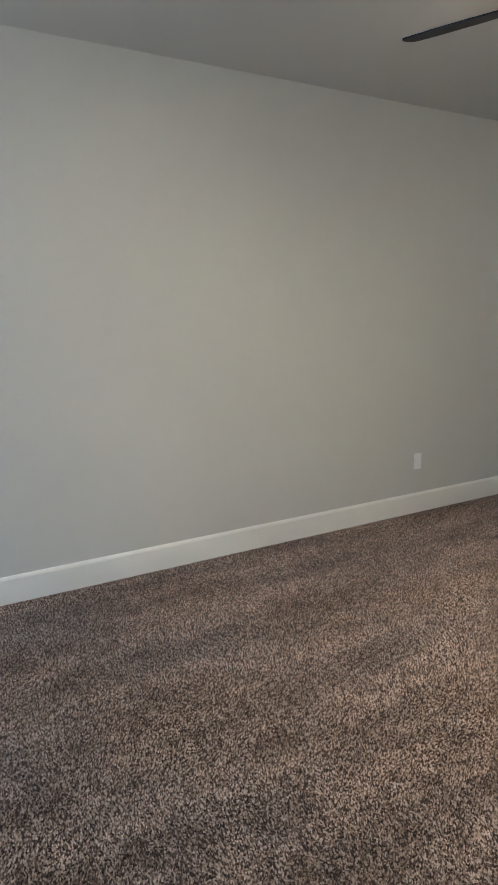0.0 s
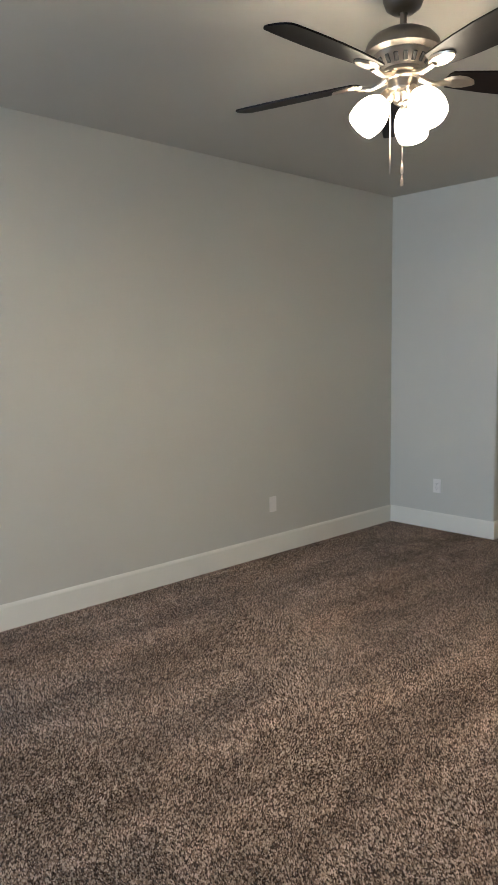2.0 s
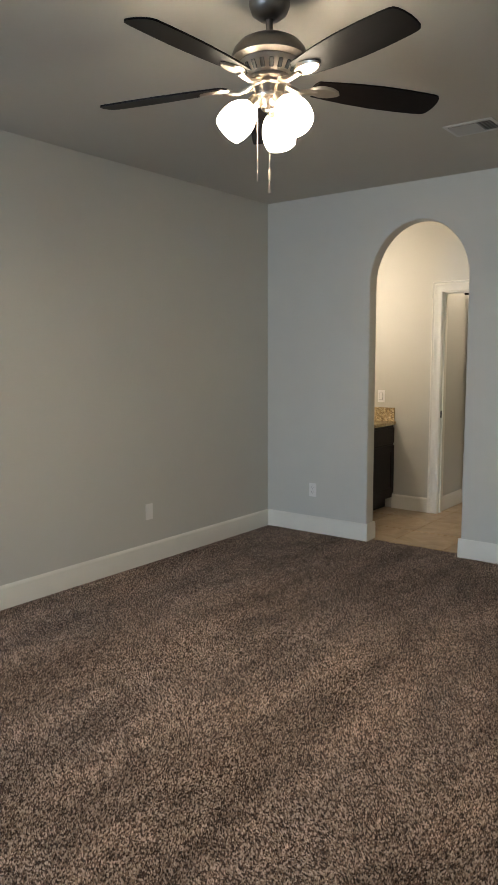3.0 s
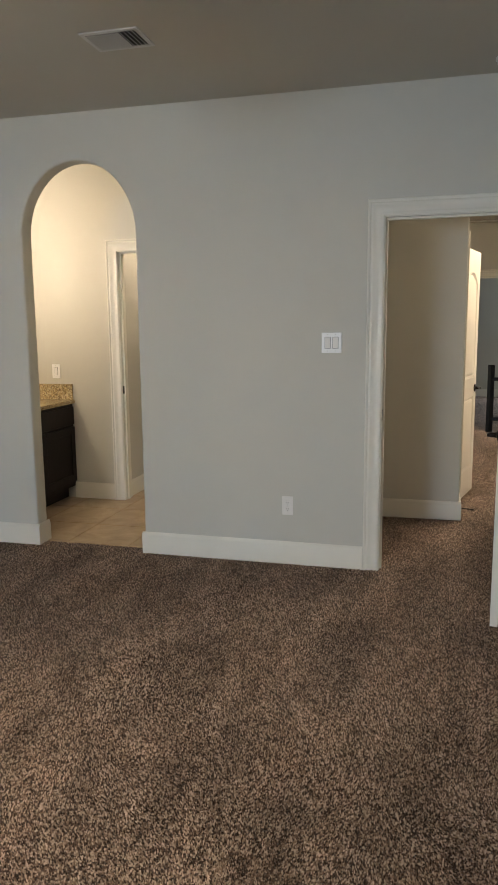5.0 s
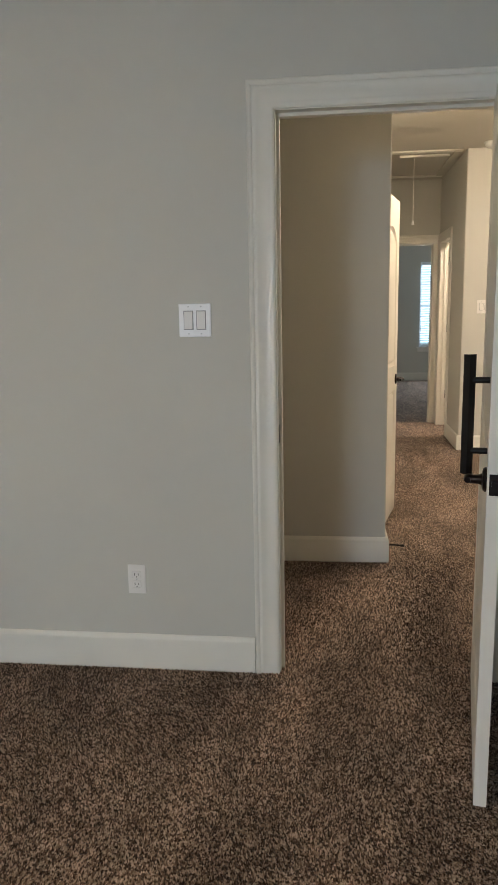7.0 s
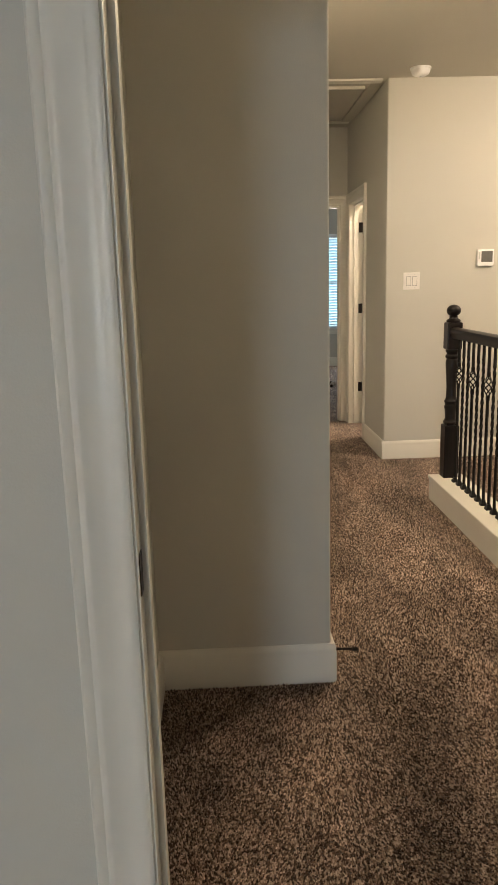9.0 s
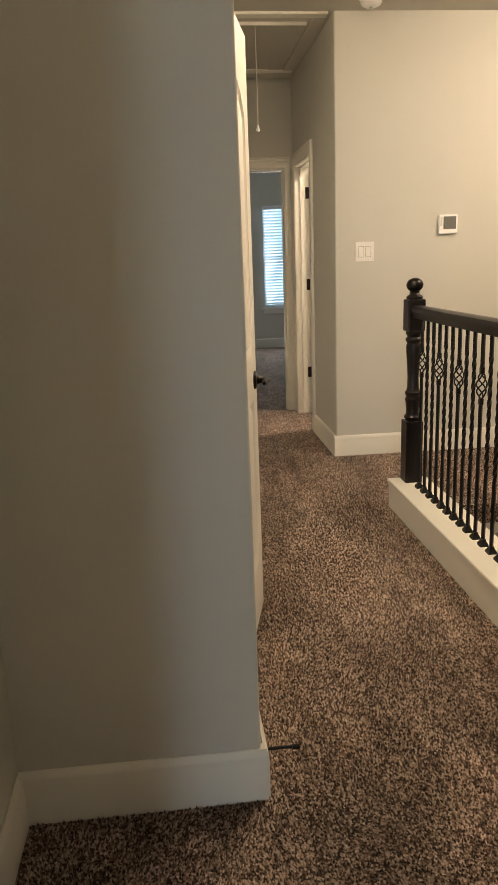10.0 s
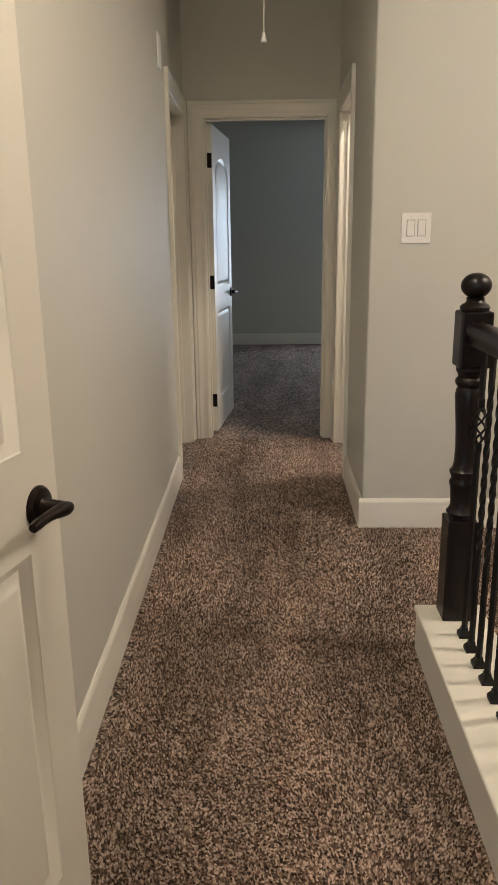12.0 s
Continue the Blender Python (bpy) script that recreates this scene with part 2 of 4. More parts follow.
def lathe(bm, profile, n=32, m=None):
    """Turns a profile of (radius, height) about z."""
    rings = []
    for r, z in profile:
        if r < 1e-5:
            rings.append([bm.verts.new((0, 0, z))])
        else:
            rings.append([bm.verts.new((r * math.cos(2 * math.pi * k / n), r * math.sin(2 * math.pi * k / n), z)) for k in range(n)])
    for a, b in zip(rings, rings[1:]):
        for k in range(n):
            j = (k + 1) % n
            q = [a[k % len(a)], a[j % len(a)], b[j % len(b)], b[k % len(b)]]
            q = list(dict.fromkeys(q))
            if len(q) > 2:
                bm.faces.new(q)
    if m is not None:
        bmesh.ops.transform(bm, matrix=m, verts=[v for ring in rings for v in ring])
    return bm


def tube(bm, points, radius, n=8, twist=0.0, square=False, taper=None):
    """A round or square bar along points; twist in turns over its length."""
    pts = [Vector(p) for p in points]
    rings = []
    side = None
    for i, p in enumerate(pts):
        d = (pts[min(i + 1, len(pts) - 1)] - pts[max(i - 1, 0)]).normalized()
        if side is None:
            side = d.orthogonal().normalized()
        side = (side - d * side.dot(d)).normalized()
        up = d.cross(side)
        r = radius * (taper[i] if taper else 1.0)
        t = twist * 2 * math.pi * i / max(len(pts) - 1, 1)
        k0 = 4 if square else n
        rr = r * math.sqrt(2) if square else r
        off = math.pi / 4 if square else 0
        rings.append([bm.verts.new(p + rr * (math.cos(2 * math.pi * k / k0 + t + off) * side + math.sin(2 * math.pi * k / k0 + t + off) * up)) for k in range(k0)])
    for a, b in zip(rings, rings[1:]):
        for k in range(len(a)):
            j = (k + 1) % len(a)
            bm.faces.new((a[k], a[j], b[j], b[k]))
    bm.faces.new(rings[0][::-1])
    bm.faces.new(rings[-1])
    return bm


def slab(outline, axis, lo, hi, round_off=0.0, rounded=None):
    """A wall from its outline (along, z), across the axis from lo to hi. rounded: a test of which long edges get round corners."""
    bm = bmesh.new()

    def at(s, z, d):
        return (d, s, z) if axis == "x" else (s, d, z)

    a = [bm.verts.new(at(s, z, lo)) for s, z in outline]
    b = [bm.verts.new(at(s, z, hi)) for s, z in outline]
    bm.faces.new(a)
    bm.faces.new(b[::-1])
    for k in range(len(a)):
        j = (k + 1) % len(a)
        bm.faces.new((a[k], b[k], b[j], a[j]))
    bmesh.ops.recalc_face_normals(bm, faces=bm.faces[:])
    if round_off:
        es = [e for e in bm.edges if rounded(e)]
        bmesh.ops.bevel(bm, geom=es, offset=round_off, segments=3, profile=0.5, affect="EDGES")
    return bm


def outline_with(a0, a1, height, openings):
    """A wall's outline with openings down to the floor: (start, end, height) or (start, end, height, spring) for an arch."""
    pts = [(a0, -0.01)]
    for s, e, h, *spring in sorted(openings):
        pts.append((s, -0.01))
        if spring:
            c, rx, ry, n = (s + e) / 2, (e - s) / 2, h - spring[0], 28
            for k in range(n + 1):
                t = math.pi * (1 - k / n)
                pts.append((c + rx * math.cos(t), spring[0] + ry * math.sin(t)))
        else:
            pts += [(s, h), (e, h)]
        pts.append((e, -0.01))
    return pts + [(a1, -0.01), (a1, height), (a0, height)]


def sweep(path, profile, axis, face, sign):
    """Moulding along a path of (along, z, outward along, outward z), with profile (outward, proud)."""
    bm = bmesh.new()
    rows = []
    for s, z, os, oz in path:
        row = []
        for o, d in profile:
            q = (s + os * o, z + oz * o)
            row.append(bm.verts.new((face + sign * d, q[0], q[1]) if axis == "x" else (q[0], face + sign * d, q[1])))
        rows.append(row)
    for a, b in zip(rows, rows[1:]):
        for k in range(len(a) - 1):
            bm.faces.new((a[k], a[k + 1], b[k + 1], b[k]))
    bm.faces.new(rows[0])
    bm.faces.new(rows[-1][::-1])
    return bm


CASING = [(0.004, 0.0), (0.004, 0.009), (0.010, 0.013), (0.022, 0.013), (0.027, 0.010), (0.060, 0.0135), (0.066, 0.018), (0.072, 0.0185), (0.078, 0.015), (0.086, 0.021), (0.092, 0.022), (0.096, 0.019), (0.096, 0.0)]
BASE_H = 0.135
BASE = [(-0.010, 0.0), (-0.010, 0.0145), (0.100, 0.0145), (0.108, 0.0125), (0.114, 0.0135), (0.122, 0.0115), (0.130, 0.007), (BASE_H, 0.004), (BASE_H, 0.0)]


def casing(parent, axis, face, sign, s0, s1, h, label=""):
    o = parent.matrix_basis.translation
    path = [(s0, -0.01, -1, 0), (s0, h, -1, 1), (s1, h, 1, 1), (s1, -0.01, 1, 0)]
    bm = sweep(path, CASING, axis, face, sign)
    bmesh.ops.translate(bm, vec=-o, verts=bm.verts[:])
    return part("casing", bm, TRIM, parent, label, True)


def frame_lining(parent, axis, lo, hi, s0, s1, h, stop_at=None):
    """Jambs and head that line an opening, with the stop that the leaf closes against."""
    o = parent.matrix_basis.translation
    t = 0.019
    rows = [(s0 - t, s0, -0.01, h), (s1, s1 + t, -0.01, h), (s0 - t, s1 + t, h, h + t)]
    for k, (a, b, z0, z1) in enumerate(rows):
        bm = bmesh.new()
        r = (lo - 0.002, hi + 0.002, a, b, z0, z1) if axis == "x" else (a, b, lo - 0.002, hi + 0.002, z0, z1)
        box(bm, *r)
        bmesh.ops.translate(bm, vec=-o, verts=bm.verts[:])
        part("head_jamb" if k == 2 else "jamb", bm, TRIM, parent)
    if stop_at is not None:
        d0, d1 = stop_at, stop_at + 0.034
        bm = bmesh.new()
        for a, b, z0, z1 in ((s0, s0 + 0.011, -0.01, h), (s1 - 0.011, s1, -0.01, h), (s0 + 0.011, s1 - 0.011, h - 0.011, h)):
            r = (d0, d1, a, b, z0, z1) if axis == "x" else (a, b, d0, d1, z0, z1)
            box(bm, *r)
        bmesh.ops.translate(bm, vec=-o, verts=bm.verts[:])
        part("door_stop_strip", bm, TRIM, parent)


def baseboard(axis, face, sign, a0, a1, label="white painted baseboard with a moulded top edge"):
    """Along the wall whose face lies at axis = face; sign says to which side it stands proud."""
    bm = bmesh.new()
    rows = []
    for s in (a0, a1):
        rows.append([bm.verts.new((face + sign * d, s, z) if axis == "x" else (s, face + sign * d, z)) for z, d in BASE])
    for k in range(len(BASE) - 1):
        bm.faces.new((rows[0][k], rows[0][k + 1], rows[1][k + 1], rows[1][k]))
    bm.faces.new(rows[0])
    bm.faces.new(rows[1][::-1])
    return structure("baseboard", bm, TRIM, label, "baseboard", True)


# ---- door leaves ----
def panel_loop(x0, x1, z0, z1, rise, inset, n=14):
    """The outline of a door's panel, inset from its edge; with rise its top is a flat arch."""
    pts = [(x0 + inset, z0 + inset), (x1 - inset, z0 + inset)]
    if not rise:
        return pts + [(x1 - inset, z1 - inset), (x0 + inset, z1 - inset)]
    half = (x1 - x0) / 2
    radius = (half * half + rise * rise) / (2 * rise)
    cz, r, hx = z1 + rise - radius, radius - inset, half - inset
    for k in range(n + 1):
        x = hx * (1 - 2 * k / n)
        pts.append((x0 + half + x, cz + math.sqrt(r * r - x * x)))
    return pts


PANEL_STEPS = [(0.0, 0.0), (0.002, 0.0018), (0.005, 0.0030), (0.017, 0.0125), (0.020, 0.0130), (0.038, 0.0030), (0.043, 0.0024)]


def leaf_mesh(w, h, t=0.035):
    """A moulded two-panel door leaf, the upper panel with an arched top. Hinge edge at x = 0, its faces at y = 0 and y = t."""
    bm = bmesh.new()
    st = 0.108 if w > 0.7 else 0.090
    panels = [(st, w - st, 0.216, 0.826, 0.0), (st, w - st, 0.988, h - 0.26, 0.085)]
    edges_of = {}
    for face_y, sign in ((0.0, 1), (t, -1)):
        outer = [bm.verts.new((x, face_y, z)) for x, z in ((0, 0), (w, 0), (w, h), (0, h))]
        fill = [bm.edges.new((outer[k], outer[(k + 1) % 4])) for k in range(4)]
        edges_of[face_y] = outer
        for x0, x1, z0, z1, rise in panels:
            before = None
            for inset, depth in PANEL_STEPS:
                ring = [bm.verts.new((x, face_y + sign * depth, z)) for x, z in panel_loop(x0, x1, z0, z1, rise, inset)]
                m = len(ring)
                if before is None:
                    fill += [bm.edges.new((ring[k], ring[(k + 1) % m])) for k in range(m)]
                else:
                    for k in range(m):
                        j = (k + 1) % m
                        bm.faces.new((before[k], before[j], ring[j], ring[k]))
                before = ring
            bm.faces.new(before)
        bmesh.ops.triangle_fill(bm, use_beauty=True, edges=fill)
    a, b = edges_of[0.0], edges_of[t]
    for k in range(4):
        j = (k + 1) % 4
        bm.faces.new((a[k], a[j], b[j], b[k]))
    return bm


def lever(parent, x, z, y, out, along):
    """A dark lever handle: rose, neck and a curved lever. out: +1 or -1 in y; along: the way that the lever points in x."""
    bm = bmesh.new()
    turn = pose(x, y, z, -90 * out, 0, 0)
    lathe(bm, [(0.0, 0.0), (0.033, 0.0), (0.033, 0.004), (0.029, 0.009), (0.016, 0.012), (0.013, 0.020), (0.012, 0.044), (0.0, 0.046)], 24, turn)
    pts = [(x + along * s, y + out * (0.047 - 0.004 * math.sin(s * 28)), z + 0.003 * math.sin(s * 30)) for s in (-0.012, 0.0, 0.012, 0.028, 0.044, 0.060, 0.076, 0.088)]
    tube(bm, pts, 0.0095, 10, taper=[0.9, 1.25, 1.2, 1.0, 0.9, 0.85, 0.9, 0.7])
    return part("door_handle", bm, BRONZE, parent, "dark bronze lever handle", True)


def hinge(parent, x, y, z, m=None):
    bm = bmesh.new()
    for k in range(5):
        bmesh.ops.create_cone(bm, cap_ends=True, segments=12, radius1=0.0082, radius2=0.0082, depth=0.0165, matrix=pose(x, y, z - 0.036 + 0.018 * k))
    for dz, r in ((-0.049, 0.005), (0.049, 0.005)):
        bmesh.ops.create_cone(bm, cap_ends=True, segments=12, radius1=r, radius2=r * 0.6, depth=0.008, matrix=pose(x, y, z + dz))
    return bm


def leaf(parent, m, w, h, label, lever_y, handle_z=0.92, hinge_side=0.0, hinge_zs=(0.22, 1.03, 1.80)):
    """A leaf at the pose m in its door, with handles on both faces, latch plate and hinges."""
    ob = part("leaf", leaf_mesh(w, h), DOOR, parent, label, True, m)
    for y, out in lever_y:
        lever(ob, w - 0.06, handle_z, y, out, -1)
    bm = boxes((w - 0.0005, w + 0.0015, 0.005, 0.030, handle_z - 0.028, handle_z + 0.028))
    box(bm, w, w + 0.010, 0.010, 0.025, handle_z - 0.008, handle_z + 0.010)
    part("latch_plate", bm, BRONZE, ob, "dark latch plate with a worn bolt")
    for z in hinge_zs:
        bm = hinge(ob, -0.004, hinge_side, z)
        s = 1 if hinge_side <= 0.0 else -1
        box(bm, -0.0015, 0.0005, 0.002, 0.032, z - 0.045, z + 0.045)
        part("hinge", bm, BRONZE, ob, "black butt hinge", True)
    return ob


# ---- the shell ----
H = 2.743
XE, XH = 5.564, 5.684
YL = 4.167
YS = -0.34
W_ARCH = (2.415, 3.195, 2.464, 2.02)
D1 = (0.150, 0.907)
HT = 2.045


def vertical_at(*places):
    """A test for upright edges that stand at given (x, y) places."""
    def test(e):
        a, b = (v.co for v in e.verts)
        return abs(a.x - b.x) < 1e-4 and abs(a.y - b.y) < 1e-4 and any(abs(a.x - x) < 1e-3 and abs(a.y - y) < 1e-3 for x, y in places)
    return test


def arch_edges(e):
    a, b = (v.co for v in e.verts)
    if abs(a.x - b.x) > 1e-4:
        return False
    return all(W_ARCH[0] - 1e-3 <= c.y <= W_ARCH[1] + 1e-3 and c.z < W_ARCH[2] + 1e-3 for c in (a, b)) and max(a.z, b.z) > 0.001


PAINT_LABEL = "matt greige painted plaster wall"
FLOOR_Z = -0.009
floor = structure("floor", boxes((WX, 5.65, YS - 0.12, YL, -0.12, FLOOR_Z), (5.65, 8.85, -0.74, 2.2, -0.12, FLOOR_Z), (8.85, 16.6, -2.5, 2.2, -0.12, FLOOR_Z), (8.2, 16.6, 2.2, YL, -0.12, FLOOR_Z)), CARPET, "brown and tan speckled cut-pile carpet with brushed lanes", "carpet")
structure("ceiling", boxes((WX - 0.15, 16.6, -2.62, YL + 0.15, H, H + 0.12)), CEIL, "matt painted plaster ceiling", "ceiling")
structure("wall_north", boxes((WX - 0.15, 16.6, YL, YL + 0.15, -0.12, H)), WALL, PAINT_LABEL, "wall")
structure("wall_south", boxes((WX - 0.15, XE, YS - 0.12, YS, -0.12, H)), WALL, PAINT_LABEL, "wall")
BW = (2.35, 3.61, 0.62, 2.10)
structure("wall_west", boxes((WX - 0.15, WX, YS - 0.12, BW[0], -0.12, H), (WX - 0.15, WX, BW[1], YL, -0.12, H), (WX - 0.15, WX, BW[0], BW[1], -0.12, BW[2]), (WX - 0.15, WX, BW[0], BW[1], BW[3], H)), WALL, PAINT_LABEL, "wall")
structure("wall_east_bedroom", slab(outline_with(-2.5, YL, H, [(D1[0] - 0.019, D1[1] + 0.019, HT + 0.019), W_ARCH]), "x", XE, XH, 0.014, arch_edges), WALL, "matt greige painted plaster wall with an arched opening and a doorway", "wall", True)

# hall: return wall, stub wall with its outside corner, left wall, right wall
YA, YB, YR, YK = 0.4245, 0.4540, -0.474, 1.020
SKEW = Matrix.Translation((9.2, YB, 0)) @ pose(0, 0, 0, 0, 0, 0.86) @ Matrix.Translation((-9.2, -YB, 0))  # the hall's left wall runs slightly out of square


def skewed(ob):
    ob.matrix_basis = SKEW @ ob.matrix_basis
    return ob


XS, XT, XF = 6.830, 9.990, 11.620
C1 = (7.310, 7.903)
L2, R2, E2 = (10.795, 11.505), (10.81, 11.490), (-0.398, 0.368)
structure("wall_return", boxes((XH, XS + 0.12, YK, 1.11, 0, H)), WALL, PAINT_LABEL, "wall")
bm = slab([(YA, -0.01), (YK, -0.01), (YK, H), (YA, H)], "x", XS, XS + 0.12, 0.010, vertical_at((XS, YA)))
structure("wall_stub", bm, WALL, "matt greige plaster wall end with a rounded corner", "wall", True)
skewed(structure("wall_hall_north", slab(outline_with(XS + 0.12, XF, H, [(C1[0] - 0.019, C1[1] + 0.019, HT + 0.019), (L2[0] - 0.019, L2[1] + 0.019, HT + 0.019)]), "y", YB, YB + 0.12), WALL, PAINT_LABEL, "wall"))
structure("wall_closet_back", boxes((XS + 0.12, XF, 1.11, 1.2, 0, H), (9.4, 9.5, YB + 0.12, 1.11, 0, H)), WALL, PAINT_LABEL, "wall")
bm = slab(outline_with(XT + 0.12, XF, H, [(R2[0] - 0.019, R2[1] + 0.019, HT + 0.019)]), "y", YR - 0.12, YR)
structure("wall_hall_south", bm, WALL, PAINT_LABEL, "wall")
bm = slab([(-2.5, -0.01), (YR, -0.01), (YR, H), (-2.5, H)], "x", XT, XT + 0.12, 0.010, vertical_at((XT, YR)))
structure("wall_landing", bm, WALL, "matt greige plaster wall with a rounded outside corner", "wall", True)
structure("wall_hall_end", slab(outline_with(-2.5, 2.2, H, [(E2[0] - 0.019, E2[1] + 0.019, HT + 0.019)]), "x", XF, XF + 0.12), WALL, PAINT_LABEL, "wall")
structure("wall_stairwell", boxes((XH, 16.6, -2.62, -2.5, -2.9, H)), WALL, PAINT_LABEL, "wall")
structure("wall_stairwell_lower", boxes((XH - 0.12, XH, -2.5, -0.74, -2.9, -0.12), (XH, 8.85, -0.74, -0.62, -2.9, -0.12), (8.85, 8.97, -2.5, -0.62, -2.9, -0.12)), WALL, PAINT_LABEL, "wall")
structure("floor_lower", boxes((XH, 8.85, -2.5, -0.74, -3.0, -2.9)), CARPET, "brown speckled carpet on the lower floor", "carpet")
XW = 16.43
FW = (-1.65, -0.805, 0.60, 2.09)
structure("wall_far", boxes((XW, 16.6, -2.5, FW[0], 0, H), (XW, 16.6, FW[1], YL, 0, H), (XW, 16.6, FW[0], FW[1], 0, FW[2]), (XW, 16.6, FW[0], FW[1], FW[3], H)), WALL, PAINT_LABEL, "wall")
structure("wall_far_north", boxes((XF + 0.12, XW, 2.2, 2.32, 0, H)), WALL, PAINT_LABEL, "wall")
# bathroom
XB = 6.852
B2 = (2.36, 3.135)
structure("wall_bath_south", boxes((XH, 8.2, 2.2, 2.32, -0.02, H)), WALL, PAINT_LABEL, "wall")
structure("wall_bath_east", slab(outline_with(2.32, YL, H, [(B2[0] - 0.019, B2[1] + 0.019, HT + 0.019)]), "x", XB, XB + 0.12), WALL, PAINT_LABEL, "wall")
structure("wall_bath_inner", boxes((XB + 0.12, 8.6, 3.16, 3.28, -0.02, H)), WALL, PAINT_LABEL, "wall")
structure("wall_bath_end", boxes((8.6, 8.72, 2.2, YL, -0.02, H)), WALL, PAINT_LABEL, "wall")

# baseboards
baseboard("y", YL, -1, WX, XE)
baseboard("x", XE, -1, W_ARCH[1] - 0.0145, YL - 0.0145)
baseboard("y", W_ARCH[1], -1, XE, XH + 0.0145)
baseboard("x", XE, -1, D1[1] + 0.100, W_ARCH[0] + 0.0145)
baseboard("y", W_ARCH[0], 1, XE, XH + 0.0145)
baseboard("y", YK, -1, XH + 0.02, XS - 0.0145)
baseboard("x", XS, -1, YA - 0.0145, YK)
skewed(baseboard("y", YB, -1, XS, C1[0] - 0.1))
skewed(baseboard("y", YB, -1, C1[1] + 0.1, L2[0] - 0.1))
baseboard("x", XT, -1, -2.5, YR + 0.0145)
baseboard("y", YR, 1, XT, R2[0] - 0.1)
baseboard("x", XW, -1, -2.5, 2.2)
baseboard("y", 2.2, -1, XF + 0.12, XW - 0.0145)
baseboard("x", XB, -1, B2[1] + 0.1, 3.60)
baseboard("y", 3.16, -1, XB + 0.14, 7.495)
baseboard("y", YS, 1, WX, XE - 0.0145)
baseboard("x", WX, 1, YS + 0.0145, YL - 0.0145)

# corner blocks behind the boards at the rounded plaster corners
for x0, x1, y0, y1 in ((XS - 0.006, XS + 0.020, YA - 0.006, YA + 0.020), (XT - 0.006, XT + 0.020, YR - 0.020, YR + 0.006), (XE - 0.006, XE + 0.018, W_ARCH[0] - 0.018, W_ARCH[0] + 0.006), (XE - 0.006, XE + 0.018, W_ARCH[1] - 0.006, W_ARCH[1] + 0.018)):
    structure("baseboard", boxes((x0, x1, y0, y1, -0.010, BASE_H - 0.0012)), TRIM, "white painted baseboard corner block", "baseboard")

# ---- doors ----
# bedroom door, open into the bedroom
d = thing("door_1", pose(XE, D1[0], 0), "white two-panel door standing open into the bedroom", "door", "", "structure")
frame_lining(d, "x", XE, XH, D1[0], D1[1], HT, XE + 0.040)
casing(d, "x", XE, -1, D1[0], D1[1], HT)
casing(d, "x", XH, 1, D1[0], D1[1], HT)
HX, HY = XE - 0.006, D1[0] + 0.006
angle = math.degrees(math.atan2(0.277 - HY, 4.838 - HX))
ob = leaf(d, Matrix.Translation((-0.006, 0.006, 0.012)) @ pose(0, 0, 0, 0, 0, angle) @ pose(0, -0.035, 0), 0.748, 2.02, "white moulded two-panel door leaf with an arched upper panel", ((0.0, -1), (0.035, 1)), 0.925, 0.040)
# the bar handle on its hall side is at the face y = 0
bm = bmesh.new()
tube(bm, [(0.668, -0.052, 0.935 + 0.318 * k / 6) for k in range(7)], 0.011, 4, square=True)
for z in (0.998, 1.186):
    tube(bm, [(0.668, 0.001, z), (0.668, -0.03, z), (0.668, -0.052, z)], 0.0085, 12)
part("pull_bar", bm, IRON, ob, "matt black square pull bar on two posts", True)
bm = boxes((XE + 0.010 - XE, 0.0385, D1[1] - D1[0] - 0.0015, D1[1] - D1[0] + 0.0005, 0.90, 0.966))
part("strike_plate", bm, BRONZE, d, "dark strike plate in the jamb")

# closet door in the hall, ajar
d = thing("door_2", pose(C1[0], YB, 0), "white two-panel closet door standing ajar", "door", "", "structure")
frame_lining(d, "y", YB, YB + 0.12, C1[0], C1[1], HT, YB + 0.040)
casing(d, "y", YB, -1, C1[0], C1[1], HT)
ob = leaf(d, Matrix.Translation((0.003, -0.004, 0.012)) @ pose(0, 0, 0, 0, 0, -13.8), 0.578, 2.02, "white moulded two-panel door leaf with an arched upper panel", ((0.0, -1),), 0.893, -0.013, (0.285, 1.045, 1.80))
skewed(d)

END_ANGLE = -5.5
# door at the hall's end, open into the far room
d = thing("door_3", pose(XF, E2[1], 0), "white two-panel door open into the far room", "door", "", "structure")
frame_lining(d, "x", XF, XF + 0.12, E2[0], E2[1], HT, XF + 0.040)
casing(d, "x", XF, -1, E2[0], E2[1], HT)
casing(d, "x", XF + 0.12, 1, E2[0], E2[1], HT)
leaf(d, Matrix.Translation((0.124, 0.0, 0.012)) @ pose(0, 0, 0, 0, 0, END_ANGLE) @ pose(0.004, -0.039, 0), 0.748, 2.02, "white moulded two-panel door leaf, satin sheen", ((0.0, -1), (0.035, 1)), 0.925, 0.040)

# door on the hall's left, shut at the back of its frame
d = thing("door_4", pose(L2[0], YB, 0), "white two-panel door, shut deep in its frame", "door", "", "structure")
frame_lining(d, "y", YB, YB + 0.12, L2[0], L2[1], HT, YB + 0.045)
casing(d, "y", YB, -1, L2[0], L2[1], HT)
leaf(d, pose(0.003, 0.082, 0.012), L2[1] - L2[0] - 0.006, 2.02, "white moulded two-panel door leaf", (), 0.925, 0.040)
skewed(d)

